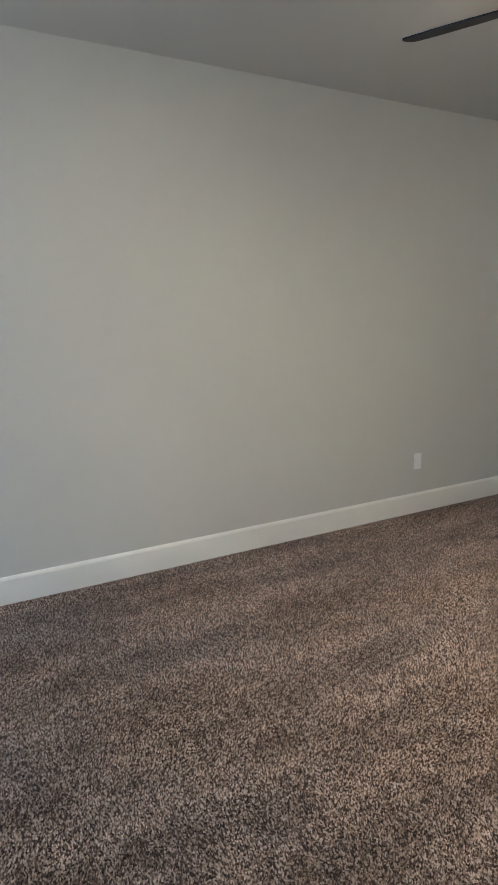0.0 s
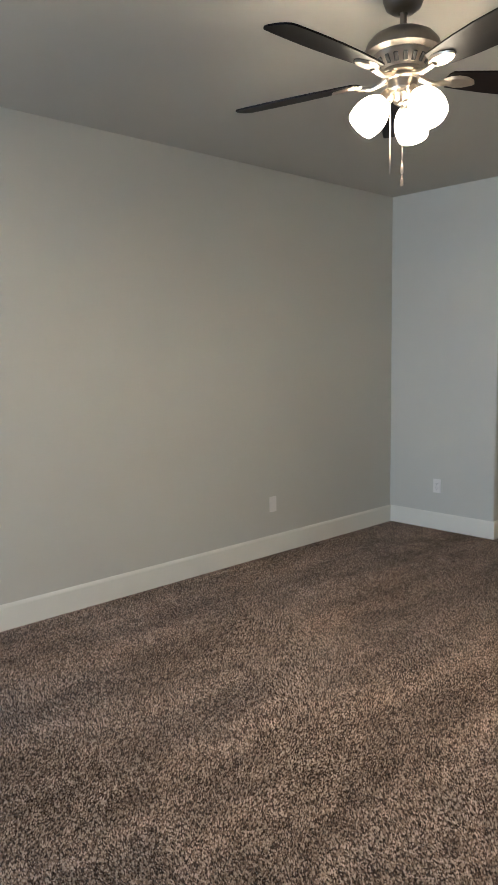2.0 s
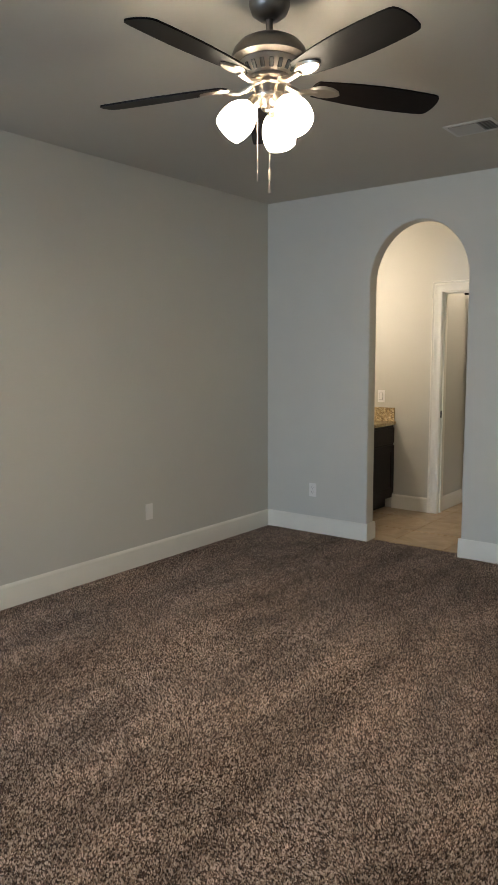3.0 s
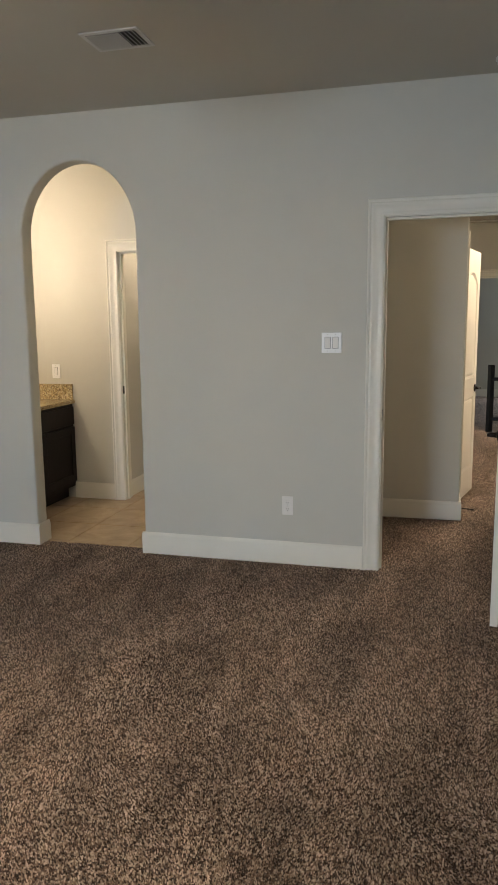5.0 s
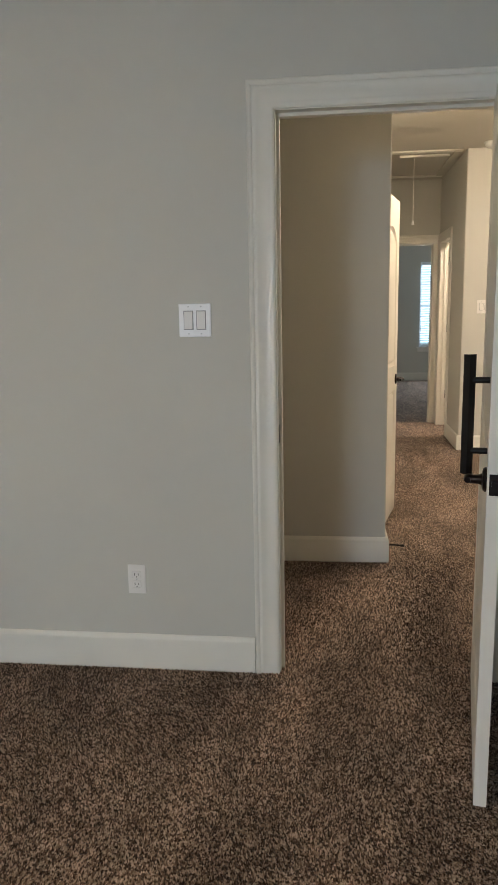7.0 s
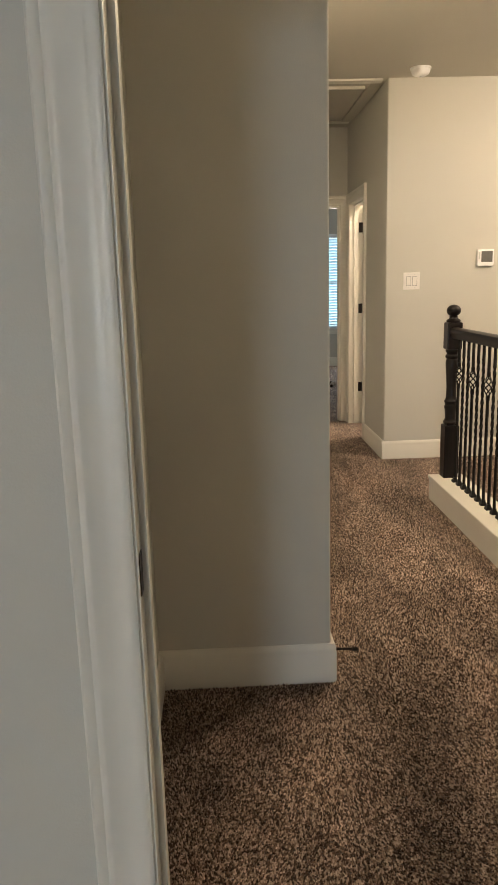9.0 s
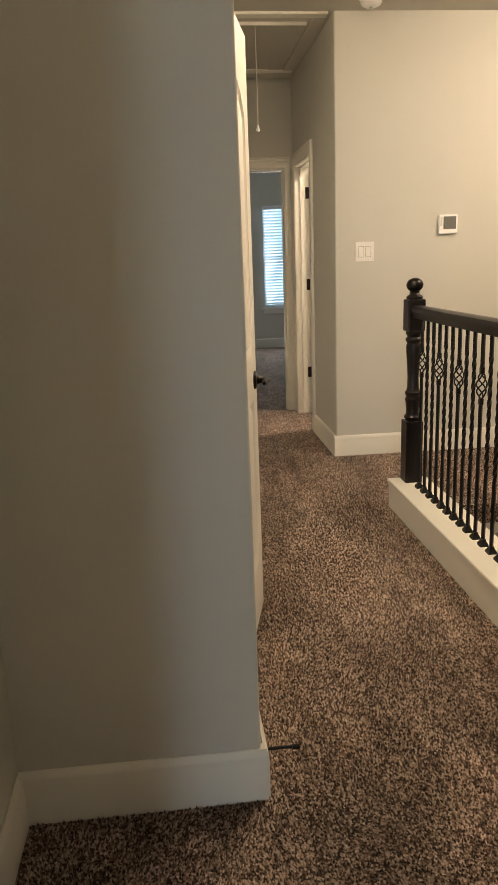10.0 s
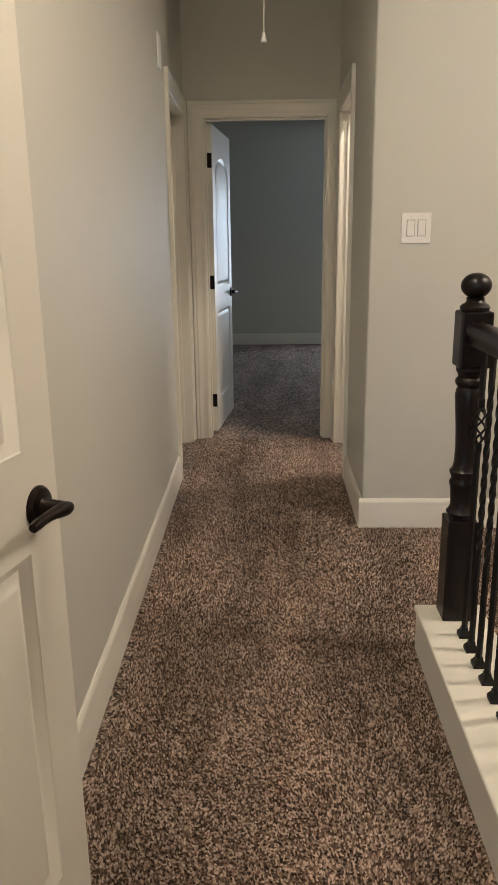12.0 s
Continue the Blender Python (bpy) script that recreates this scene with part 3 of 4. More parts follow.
# doorway on the hall's right, its leaf swung away into the room
d = thing("door_5", pose(R2[1], YR - 0.12, 0), "white two-panel door swung open into a side room", "door", "", "structure")
frame_lining(d, "y", YR - 0.12, YR, R2[0], R2[1], HT, YR - 0.075)
casing(d, "y", YR, 1, R2[0], R2[1], HT)
leaf(d, Matrix.Translation((-0.004, -0.003, 0.012)) @ pose(0, 0, 0, 0, 0, 268) @ pose(0.004, -0.039, 0), 0.660, 2.02, "white moulded two-panel door leaf", ((0.0, -1),), 0.925, 0.040, (0.34, 1.09, 1.83))

for z in (0.352, 1.102, 1.842):
    bm = boxes((-0.0025, 0.0, 0.002, 0.036, z - 0.045, z + 0.045))
    part("hinge_plate", bm, BRONZE, d, "black hinge plate on the jamb")

# bathroom inner doorway
d = thing("door_6", pose(XB, B2[1], 0), "white cased doorway in the bathroom", "doorway", "", "structure")
frame_lining(d, "x", XB, XB + 0.12, B2[0], B2[1], HT, XB + 0.040)
casing(d, "x", XB, -1, B2[0], B2[1], HT)
part("strike_plate", boxes((0.010, 0.038, -0.0005, 0.0015, 0.90, 0.966)), BRONZE, d, "dark strike plate in the jamb", m=pose(0, -0.0015, 0))


# ---- windows ----
def window(name, face, sign, y0, y1, z0, z1, label, blinds):
    """A window in a wall across x; face is the room side, sign points into the room."""
    d = thing(name, pose(face, (y0 + y1) / 2, z0), label, "window", "", "structure")
    w, h, back = (y1 - y0) / 2, z1 - z0, -sign
    depth = 0.11 * back
    lo, hi = sorted((depth - 0.02 * back, depth + 0.025 * back))
    t = 0.045
    for a, b, c, e in ((-w, -w + t, 0, h), (w - t, w, 0, h), (-w + t, w - t, 0, t), (-w + t, w - t, h - t, h), (-w + t, w - t, h / 2 - 0.02, h / 2 + 0.02)):
        part("window_frame", boxes((lo, hi, a, b, c, e), bevel=0.003), PLASTIC, d)
    for c, e in ((t, h / 2 - 0.02), (h / 2 + 0.02, h - t)):
        ob = part("pane", boxes((depth - 0.002, depth + 0.002, -w + t, w - t, c, e)), GLASS, d, "clear window pane")
        ob.visible_shadow = False
    s0, s1 = sorted((0.03 * sign, depth - 0.02 * back))
    part("window_sill", boxes((s0, s1, -w - 0.04, w + 0.04, -0.022, 0.0), bevel=0.004), TRIM, d, "white painted sill")
    a0, a1 = sorted((0.002 * sign, 0.016 * sign))
    part("apron", boxes((a0, a1, -w - 0.02, w + 0.02, -0.085, -0.022), bevel=0.003), TRIM, d)
    if blinds:
        b = part("blind", boxes((-0.055, -0.010, -w + 0.008, w - 0.008, h - 0.06, h - 0.004), bevel=0.004), BLIND, d, "white slatted blind")
        n = int((h - 0.08) / 0.043)
        sl = mesh_of("slat", boxes((-0.024, 0.024, -w + 0.01, w - 0.01, -0.0014, 0.0014)), BLIND)
        for k in range(n):
            o = new("slat", sl)
            o.parent, o.matrix_basis = b, pose(-0.034, 0, h - 0.085 - 0.043 * k, 0, 40, 0)
        for y in (-w * 0.55, w * 0.55):
            part("ladder_cord", tube(bmesh.new(), [(-0.006, y, 0.02), (-0.006, y, h - 0.06)], 0.0012, 6), CORD, b)
    return d


window("window_1", WX, 1, BW[0], BW[1], BW[2], BW[3], "white framed double-hung window behind the camera", False)
bm = bmesh.new()
box(bm, 17.6, 17.62, -5.0, 3.0, -2.0, 6.0)
SKYGLOW = glow_material("sky_backdrop", (0.42, 0.76, 1.0), 3.5)
structure("backdrop", bm, SKYGLOW, "pale daylight sky outside the window", "sky")
window("window_2", XW, -1, FW[0], FW[1], FW[2], FW[3], "white framed window with open slatted blinds", True)

# ---- stair and rail ----
d = thing("stairs", pose(8.85, -1.62, 0), "carpeted stairs going down beside the rail", "stairs", "", "structure")
for k in range(11):
    z1 = -0.182 * (k + 1)
    bm = boxes((-0.262 * (k + 1), -0.262 * k + 0.02, -0.88, 0.88, z1 - 0.182, z1), bevel=0.012)
    part("step", bm, CARPET, d)

YC = -0.630
d = thing("curb", pose(8.928, YC, 0), "white painted curb under the stair rail", "curb", "", "structure")
part("curb_body", boxes((-3.21, 0.0, -0.094, 0.104, -0.01, 0.127), bevel=0.003), TRIM, d)
part("curb_cap", boxes((-3.21, 0.008, -0.102, 0.111, 0.127, 0.147), bevel=0.005), TRIM, d, "white cap board with rounded edge")


def square_ring(bm, hw, z, chamfer=0.0):
    return [bm.verts.new((sx * hw, sy * hw, z)) for sx, sy in ((1, 1), (-1, 1), (-1, -1), (1, -1))]


def newel_post(m):
    d = thing("newel_post", m, "dark espresso turned newel post with a ball top", "newel post")
    bm = boxes((-0.045, 0.045, -0.045, 0.045, 0.0, 0.33), bevel=0.004)
    lathe(bm, [(0.044, 0.328), (0.040, 0.342), (0.030, 0.350)], 4, pose(0, 0, 0, 0, 0, 45))
    part("base_block", bm, ESPRESSO, d)
    pr = [(0.034, 0.335), (0.042, 0.345), (0.044, 0.352), (0.038, 0.360), (0.033, 0.372), (0.034, 0.40), (0.037, 0.432), (0.040, 0.440), (0.040, 0.448), (0.035, 0.456),
          (0.036, 0.466), (0.041, 0.475), (0.041, 0.482), (0.034, 0.490), (0.030, 0.51), (0.029, 0.56), (0.032, 0.62), (0.037, 0.68), (0.039, 0.715), (0.036, 0.730),
          (0.033, 0.736), (0.040, 0.745), (0.042, 0.752), (0.040, 0.760), (0.034, 0.766), (0.035, 0.775), (0.041, 0.783), (0.041, 0.792), (0.036, 0.80)]
    part("turned_shaft", lathe(bmesh.new(), pr, 28), ESPRESSO, d, smooth=True)
    part("top_block", boxes((-0.045, 0.045, -0.045, 0.045, 0.795, 0.955), bevel=0.007), ESPRESSO, d)
    pr = [(0.030, 0.953), (0.040, 0.956), (0.042, 0.966), (0.036, 0.973), (0.028, 0.977), (0.024, 0.984), (0.026, 0.990)]
    pr += [(0.0425 * math.sin(t), 1.0245 - 0.0355 * math.cos(t)) for t in [math.radians(a) for a in range(30, 180, 12)]] + [(0.0, 1.060)]
    part("ball", lathe(bmesh.new(), pr, 28), ESPRESSO, d, smooth=True)
    return d


newel_post(pose(8.868, YC, 0.147))
d = thing("stair_rail", pose(8.823, YC, 0.147), "dark espresso moulded wooden handrail on the newel post", "handrail")
prof = [(-0.022, 0.865), (0.022, 0.865), (0.024, 0.880), (0.031, 0.892), (0.033, 0.908), (0.028, 0.920), (0.014, 0.927), (-0.014, 0.927), (-0.028, 0.920), (-0.033, 0.908), (-0.031, 0.892), (-0.024, 0.880)]
bm = bmesh.new()
ra, rb = [bm.verts.new((0.0, y, z)) for y, z in prof], [bm.verts.new((-3.1, y, z)) for y, z in prof]
for k in range(len(prof)):
    bm.faces.new((ra[k], ra[(k + 1) % len(prof)], rb[(k + 1) % len(prof)], rb[k]))
bm.faces.new(ra)
bm.faces.new(rb[::-1])
part("handrail", bm, ESPRESSO, d, smooth=True)


def baluster(m, basket):
    d = thing("baluster", m, "black iron baluster with a twisted basket" if basket else "black twisted iron baluster", "baluster", "balusters of the stair rail")
    hw, top = 0.0063, 0.866
    if basket:
        bm = tube(bmesh.new(), [(0, 0, 0.0), (0, 0, 0.580)], hw, square=True)
        tube(bm, [(0, 0, 0.725), (0, 0, top)], hw, square=True)
        part("bar", bm, IRON, d)
        bm = bmesh.new()
        for k in range(4):
            pts = []
            for i in range(13):
                u = i / 12
                a = 2 * math.pi * (k / 4 + 0.75 * u)
                r = 0.005 + 0.0165 * math.sin(math.pi * u) ** 0.8
                pts.append((r * math.cos(a), r * math.sin(a), 0.600 + 0.105 * u))
            tube(bm, pts, 0.0034, 6)
        part("basket", bm, IRON, d, "twisted wire basket", True)
        for a, b in ((0.576, 0.602), (0.703, 0.729)):
            part("collar", boxes((-0.0088, 0.0088, -0.0088, 0.0088, a, b), bevel=0.0025), IRON, d)
    else:
        bm = tube(bmesh.new(), [(0, 0, 0.0), (0, 0, 0.30)], hw, square=True)
        tube(bm, [(0, 0, 0.30 + 0.48 * i / 64) for i in range(65)], hw, square=True, twist=2.75)
        tube(bm, [(0, 0, 0.78), (0, 0, top)], hw, square=True)
        part("bar", bm, IRON, d)
    bm = bmesh.new()
    lathe(bm, [(0.0245, 0.0), (0.0245, 0.010), (0.0165, 0.019), (0.0130, 0.024), (0.0130, 0.030), (0.0, 0.030)], 4, pose(0, 0, 0, 0, 0, 45))
    part("shoe", bm, IRON, d, "square black shoe on the cap board")
    return d


with_basket = baluster(pose(8.738, YC, 0.147), True)
bare = baluster(pose(8.738 - 0.0795, YC, 0.147), False)
for k in range(2, 36):
    copy_thing(with_basket if k % 3 == 0 else bare, pose(8.738 - 0.0795 * k, YC, 0.147))


# ---- ceiling fan ----
def ceiling_fan(m, first_blade):
    d = thing("ceiling_fan", m, "brushed nickel ceiling fan with dark blades and lit shades", "ceiling fan")
    part("canopy", lathe(bmesh.new(), [(0.0, 0.0), (0.070, 0.0), (0.073, -0.012), (0.072, -0.045), (0.062, -0.072), (0.040, -0.088), (0.016, -0.092)], 32), DARKNICKEL, d, smooth=True)
    part("downrod", lathe(bmesh.new(), [(0.0125, -0.060), (0.0125, -0.150), (0.026, -0.150), (0.026, -0.165), (0.012, -0.17)], 20), DARKNICKEL, d, smooth=True)
    part("motor_housing", lathe(bmesh.new(), [(0.012, -0.140), (0.040, -0.146), (0.078, -0.156), (0.108, -0.172), (0.127, -0.193), (0.134, -0.212), (0.132, -0.224), (0.112, -0.232), (0.104, -0.234), (0.06, -0.236)], 40), DARKNICKEL, d, "domed dark nickel motor housing", True)
    ring = part("vent_ring", lathe(bmesh.new(), [(0.100, -0.232), (0.106, -0.236), (0.104, -0.243), (0.076, -0.285), (0.080, -0.290), (0.080, -0.298), (0.070, -0.302), (0.03, -0.302)], 40), NICKEL, d, "bright nickel ring with slots", True)
    # dark solid pieces painted as the shade in the ring's slots
    slot = boxes((-0.008, 0.008, -0.003, 0.003, -0.016, 0.016), bevel=0.003)
    me = mesh_of("slot", slot, SLOT_SHADE)
    for k in range(18):
        a = 20 * k
        o = new("slot", me)
        o.parent, o.matrix_basis = ring, pose(0, 0, 0, 0, 0, a) @ pose(0.0905, 0, -0.2635, 0, 35, 0) @ pose(0, 0, 0, 0, 0, 90)
    part("light_fitting", lathe(bmesh.new(), [(0.045, -0.300), (0.060, -0.304), (0.061, -0.312), (0.054, -0.318), (0.054, -0.345), (0.060, -0.350), (0.058, -0.358), (0.040, -0.366), (0.034, -0.380), (0.022, -0.392), (0.0, -0.396)], 32), NICKEL, d, smooth=True)
    # blade outline, widest past its middle with rounded tip corners
    bm = bmesh.new()
    out = [(0.175, 0.046), (0.24, 0.055), (0.32, 0.064), (0.42, 0.0705), (0.52, 0.0705), (0.60, 0.067), (0.636, 0.064), (0.650, 0.059), (0.658, 0.048), (0.664, 0.026), (0.666, 0.0)]
    loop = [(x, y) for x, y in out] + [(x, -y) for x, y in out[-2::-1]] + [(0.165, -0.030), (0.160, 0.0), (0.165, 0.030)]
    a, b = [bm.verts.new((x, y, 0.003)) for x, y in loop], [bm.verts.new((x, y, -0.003)) for x, y in loop]
    bm.faces.new(a)
    bm.faces.new(b[::-1])
    for k in range(len(loop)):
        bm.faces.new((a[k], b[k], b[(k + 1) % len(loop)], a[(k + 1) % len(loop)]))
    blade_me = mesh_of("blade", bm, BLADE)
    bm = bmesh.new()
    tube(bm, [(0.050, 0.0, 0.004), (0.085, 0.0, -0.012), (0.115, 0.0, -0.020), (0.145, 0.0, -0.016), (0.175, 0.0, -0.009)], 0.011, 10, taper=[1.3, 1.0, 0.9, 1.0, 1.2])
    # leaf-shaped plate under the blade's root
    pl = [(0.150, 0.010), (0.172, 0.026), (0.200, 0.034), (0.232, 0.030), (0.262, 0.014), (0.270, 0.0)]
    loop = pl + [(x, -y) for x, y in pl[-2::-1]]
    a, b = [bm.verts.new((x, y, -0.0045)) for x, y in loop], [bm.verts.new((x, y * 0.8, -0.014 + 0.03 * abs(x - 0.2))) for x, y in loop]
    bm.faces.new(a)
    bm.faces.new(b[::-1])
    for k in range(len(loop)):
        bm.faces.new((a[k], b[k], b[(k + 1) % len(loop)], a[(k + 1) % len(loop)]))
    iron_me = mesh_of("blade_iron", bm, NICKEL, True)
    for k in range(5):
        o = new("blade", blade_me)
        o.parent, o.matrix_basis = d, pose(0, 0, -0.302, 0, 0, first_blade + 72 * k) @ pose(0, 0, 0, 0, 1.2, 0) @ pose(0, 0, 0, -12, 0, 0)
        tagged(o, "dark espresso wooden fan blade")
        q = new("blade_iron", iron_me)
        q.parent = o
        tagged(q, "bright nickel blade arm")
    for k, a in enumerate((139, 259, 19)):
        arm = pose(0, 0, -0.372, 0, 0, a) @ pose(0.050, 0, 0.008, 0, 0, 0)
        lean = arm @ pose(0, 0, 0, 0, -43, 0)
        s = part("shade_holder", lathe(bmesh.new(), [(0.0, 0.012), (0.020, 0.010), (0.024, 0.0), (0.024, -0.022), (0.028, -0.026), (0.028, -0.032)], 20), NICKEL, d, smooth=True, m=lean)
        pr = [(0.026, -0.028), (0.037, -0.038), (0.051, -0.056), (0.060, -0.078), (0.0645, -0.102), (0.0645, -0.124), (0.0605, -0.145), (0.0565, -0.157), (0.0535, -0.156), (0.0575, -0.142), (0.0610, -0.122), (0.0610, -0.102), (0.0560, -0.078), (0.040, -0.050), (0.0, -0.040)]
        part("shade", lathe(bmesh.new(), [(r * 0.96, z * 0.96) for r, z in pr], 28), SHADE, s, "white frosted glass shade, lit", True)
        part("bulb", lathe(bmesh.new(), [(0.0, -0.062), (0.014, -0.066), (0.024, -0.086), (0.028, -0.106), (0.024, -0.124), (0.012, -0.134), (0.0, -0.136)], 20), FAN_BULB, s, "lit bulb", True)
    for x, y, z in ((-0.043, 0.022, -0.682), (-0.030, -0.022, -0.637)):
        bm = bmesh.new()
        n = int((-0.385 - z - 0.045) / 0.006)
        for k in range(n):
            bmesh.ops.create_icosphere(bm, subdivisions=1, radius=0.0027, matrix=pose(x, y, -0.385 - 0.006 * k))
        tube(bm, [(x, y, -0.38), (x, y, z + 0.04)], 0.0009, 5)
        c = part("pull_chain", bm, NICKEL, d, "beaded pull chain")
        part("fob", lathe(bmesh.new(), [(0.0, z + 0.046), (0.0035, z + 0.044), (0.004, z + 0.030), (0.0062, z + 0.026), (0.0062, z + 0.002), (0.0, z)], 12), NICKEL, c, smooth=True)
    return d


ceiling_fan(pose(2.673, 2.070, H), 36.6)


# ---- hall ceiling lamps ----
def dome_lamp(m, glow):
    d = thing("ceiling_lamp", m, "frosted glass dome ceiling lamp with a bronze rim, lit", "ceiling lamp", "hall ceiling lamps")
    part("pan", lathe(bmesh.new(), [(0.0, 0.0), (0.130, 0.0), (0.142, -0.010), (0.152, -0.016), (0.156, -0.026), (0.150, -0.034), (0.140, -0.036)], 40), BRONZE, d, "bronze rim", True)
    part("bowl", lathe(bmesh.new(), [(0.143, -0.030), (0.145, -0.052), (0.139, -0.080), (0.120, -0.108), (0.088, -0.131), (0.048, -0.144), (0.016, -0.148), (0.0, -0.148)], 40), glow, d, "white frosted glass bowl, lit", True)
    part("finial", lathe(bmesh.new(), [(0.0, -0.144), (0.016, -0.147), (0.016, -0.154), (0.009, -0.158), (0.011, -0.165), (0.006, -0.173), (0.0, -0.174)], 16), BRONZE, d, smooth=True)
    return d


dome_lamp(pose(7.748, -0.058, H), DOME)
dome_lamp(pose(8.55, -2.05, H), LANDING_DOME)
# unseen lamp, added to brighten the bathroom's inner wall
dome_lamp(pose(7.20, 2.74, H), BATH_DOME)
dome_lamp(pose(11.05, -1.25, H), SIDE_DOME)


# ---- plates, alarms, thermostat ----
def plate(name, m, w, h, kind, label, category, group="", finish=None, rocker_skin=None):
    """A wall plate; its face looks along local -y. kind: rocker1, rocker2, outlet or blank."""
    d = thing(name, m, label, category, group)
    skin = finish or PLASTIC
    part("plate", boxes((-w / 2, w / 2, -0.006, 0.0, -h / 2, h / 2), bevel=0.0025), skin, d)
    if kind.startswith("rocker"):
        n = int(kind[-1])
        for k in range(n):
            x = (k - (n - 1) / 2) * 0.046
            # grey strip proud of the plate, painted as the gap's shade
            part("surround", boxes((x - 0.0175, x + 0.0175, -0.0072, -0.0058, -0.034, 0.034)), GAP_SHADE, d, "grey strip for the shade in the gap round the rocker")
            part("rocker", boxes((-0.0150, 0.0150, -0.0022, 0.0022, -0.0315, 0.0315), bevel=0.001), rocker_skin or skin, d, m=pose(x, -0.0082, 0, 3.5 if k else -5.0))
            for z in (-0.048, 0.048):
                part("screw", lathe(bmesh.new(), [(0.0, 0.0), (0.0028, 0.0), (0.0028, 0.001), (0.0, 0.0014)], 10, pose(x, -0.0058, z, 90)), GREYPLASTIC, d)
    elif kind == "outlet":
        for z in (-0.0195, 0.0195):
            part("socket", boxes((-0.017, 0.017, -0.0085, -0.0055, z - 0.014, z + 0.014), bevel=0.003), skin, d)
            # dark solid pieces painted as the shade in the socket holes
            bm = boxes((-0.0085, -0.006, -0.0089, -0.008, z - 0.004, z + 0.006), (0.006, 0.0085, -0.0089, -0.008, z - 0.003, z + 0.005), (-0.002, 0.002, -0.0089, -0.008, z - 0.011, z - 0.007))
            part("slots", bm, SLOT_SHADE, d)
        part("screw", lathe(bmesh.new(), [(0.0, 0.0), (0.003, 0.0), (0.003, 0.001), (0.0, 0.0014)], 10, pose(0, -0.0058, 0, 90)), GREYPLASTIC, d)
    else:
        part("insert", boxes((-0.0165, 0.0165, -0.0072, -0.0055, -0.033, 0.033), bevel=0.001), skin, d)
    return d


FACE_W = -90  # looks to -x
plate("wall_plate", pose(4.10, YL, 0.366, 0, 0, 0), 0.070, 0.115, "blank", "off-white blank wall plate low on the wall", "wall plate", finish=ALMOND)
plate("outlet", pose(XE, 3.70, 0.358, 0, 0, FACE_W), 0.070, 0.115, "outlet", "off-white double outlet low on the wall", "outlet", "bedroom outlets", ALMOND)
plate("outlet", pose(XE, 1.465, 0.363, 0, 0, FACE_W), 0.070, 0.118, "outlet", "off-white double outlet low on the wall", "outlet", "bedroom outlets", ALMOND)
plate("light_switch", pose(XE, 1.203, 1.352, 0, 0, FACE_W), 0.117, 0.118, "rocker2", "white double rocker switch beside the bedroom door", "light switch", rocker_skin=ALMOND)
plate("light_switch", pose(XT, -0.666, 1.347, 0, 0, FACE_W), 0.124, 0.124, "rocker2", "off-white double rocker switch on the landing wall", "light switch", finish=ALMOND)
plate("light_switch", pose(XB, 3.735, 1.085, 0, 0, FACE_W), 0.075, 0.120, "rocker1", "white rocker switch above the vanity", "light switch")

d = thing("thermostat", pose(XT, -1.212, 1.500, 0, 0, FACE_W), "white thermostat with a grey display", "thermostat")
part("case", boxes((-0.062, 0.062, -0.024, 0.0, -0.060, 0.060), bevel=0.006), PLASTIC, d)
part("display", boxes((-0.034, 0.050, -0.0255, -0.0235, -0.030, 0.048), bevel=0.001), SCREEN, d, "dark grey display")
part("buttons", boxes((-0.054, -0.042, -0.0255, -0.0235, -0.010, 0.044), bevel=0.001), GREYPLASTIC, d)

d = thing("door_chime", SKEW @ pose(10.50, YB, 2.16), "small white box high on the hall wall", "door chime")
part("case", boxes((-0.045, 0.045, -0.010, 0.0, -0.075, 0.075), bevel=0.003), PLASTIC, d)


def smoke_alarm(m):
    d = thing("smoke_alarm", m, "round white smoke alarm on the ceiling", "smoke alarm", "smoke alarms")
    part("base", lathe(bmesh.new(), [(0.0, 0.0), (0.070, 0.0), (0.070, -0.010), (0.064, -0.012)], 32), PLASTIC, d, smooth=True)
    part("cover", lathe(bmesh.new(), [(0.062, -0.012), (0.062, -0.026), (0.055, -0.040), (0.036, -0.050), (0.0, -0.053)], 32), PLASTIC, d, smooth=True)
    part("test_button", lathe(bmesh.new(), [(0.0, -0.052), (0.009, -0.052), (0.009, -0.060), (0.0, -0.062)], 14), GREYPLASTIC, d, smooth=True)
    return d


alarm = smoke_alarm(pose(9.760, -0.640, H))
copy_thing(alarm, pose(5.34, 0.30, H))

# ceiling vent
d = thing("ceiling_vent", pose(4.590, 2.044, H), "white metal ceiling vent with slats", "vent")
# dark sheet painted as the shade of the duct behind the slats
part("duct_shade", boxes((-0.085, 0.085, -0.118, 0.118, -0.004, 0.0)), SLOT_SHADE, d)
for r in ((-0.110, -0.085, -0.140, 0.140), (0.085, 0.110, -0.140, 0.140), (-0.085, 0.085, -0.140, -0.118), (-0.085, 0.085, 0.118, 0.140)):
    part("frame", boxes((*r, -0.008, 0.0), bevel=0.003), GREYPLASTIC, d)
me = mesh_of("slat", boxes((-0.083, 0.083, -0.008, 0.008, -0.0008, 0.0008)), GREYPLASTIC)
for k in range(12):
    o = new("slat", me)
    o.parent, o.matrix_basis = d, pose(0, -0.108 + 0.0196 * k, -0.009, -38 if k > 3 else 36, 0, 0)

# attic hatch with its cord
d = thing("attic_hatch", pose(10.69, -0.02, H), "painted attic hatch with trim in the hall ceiling", "attic hatch", "", "structure")
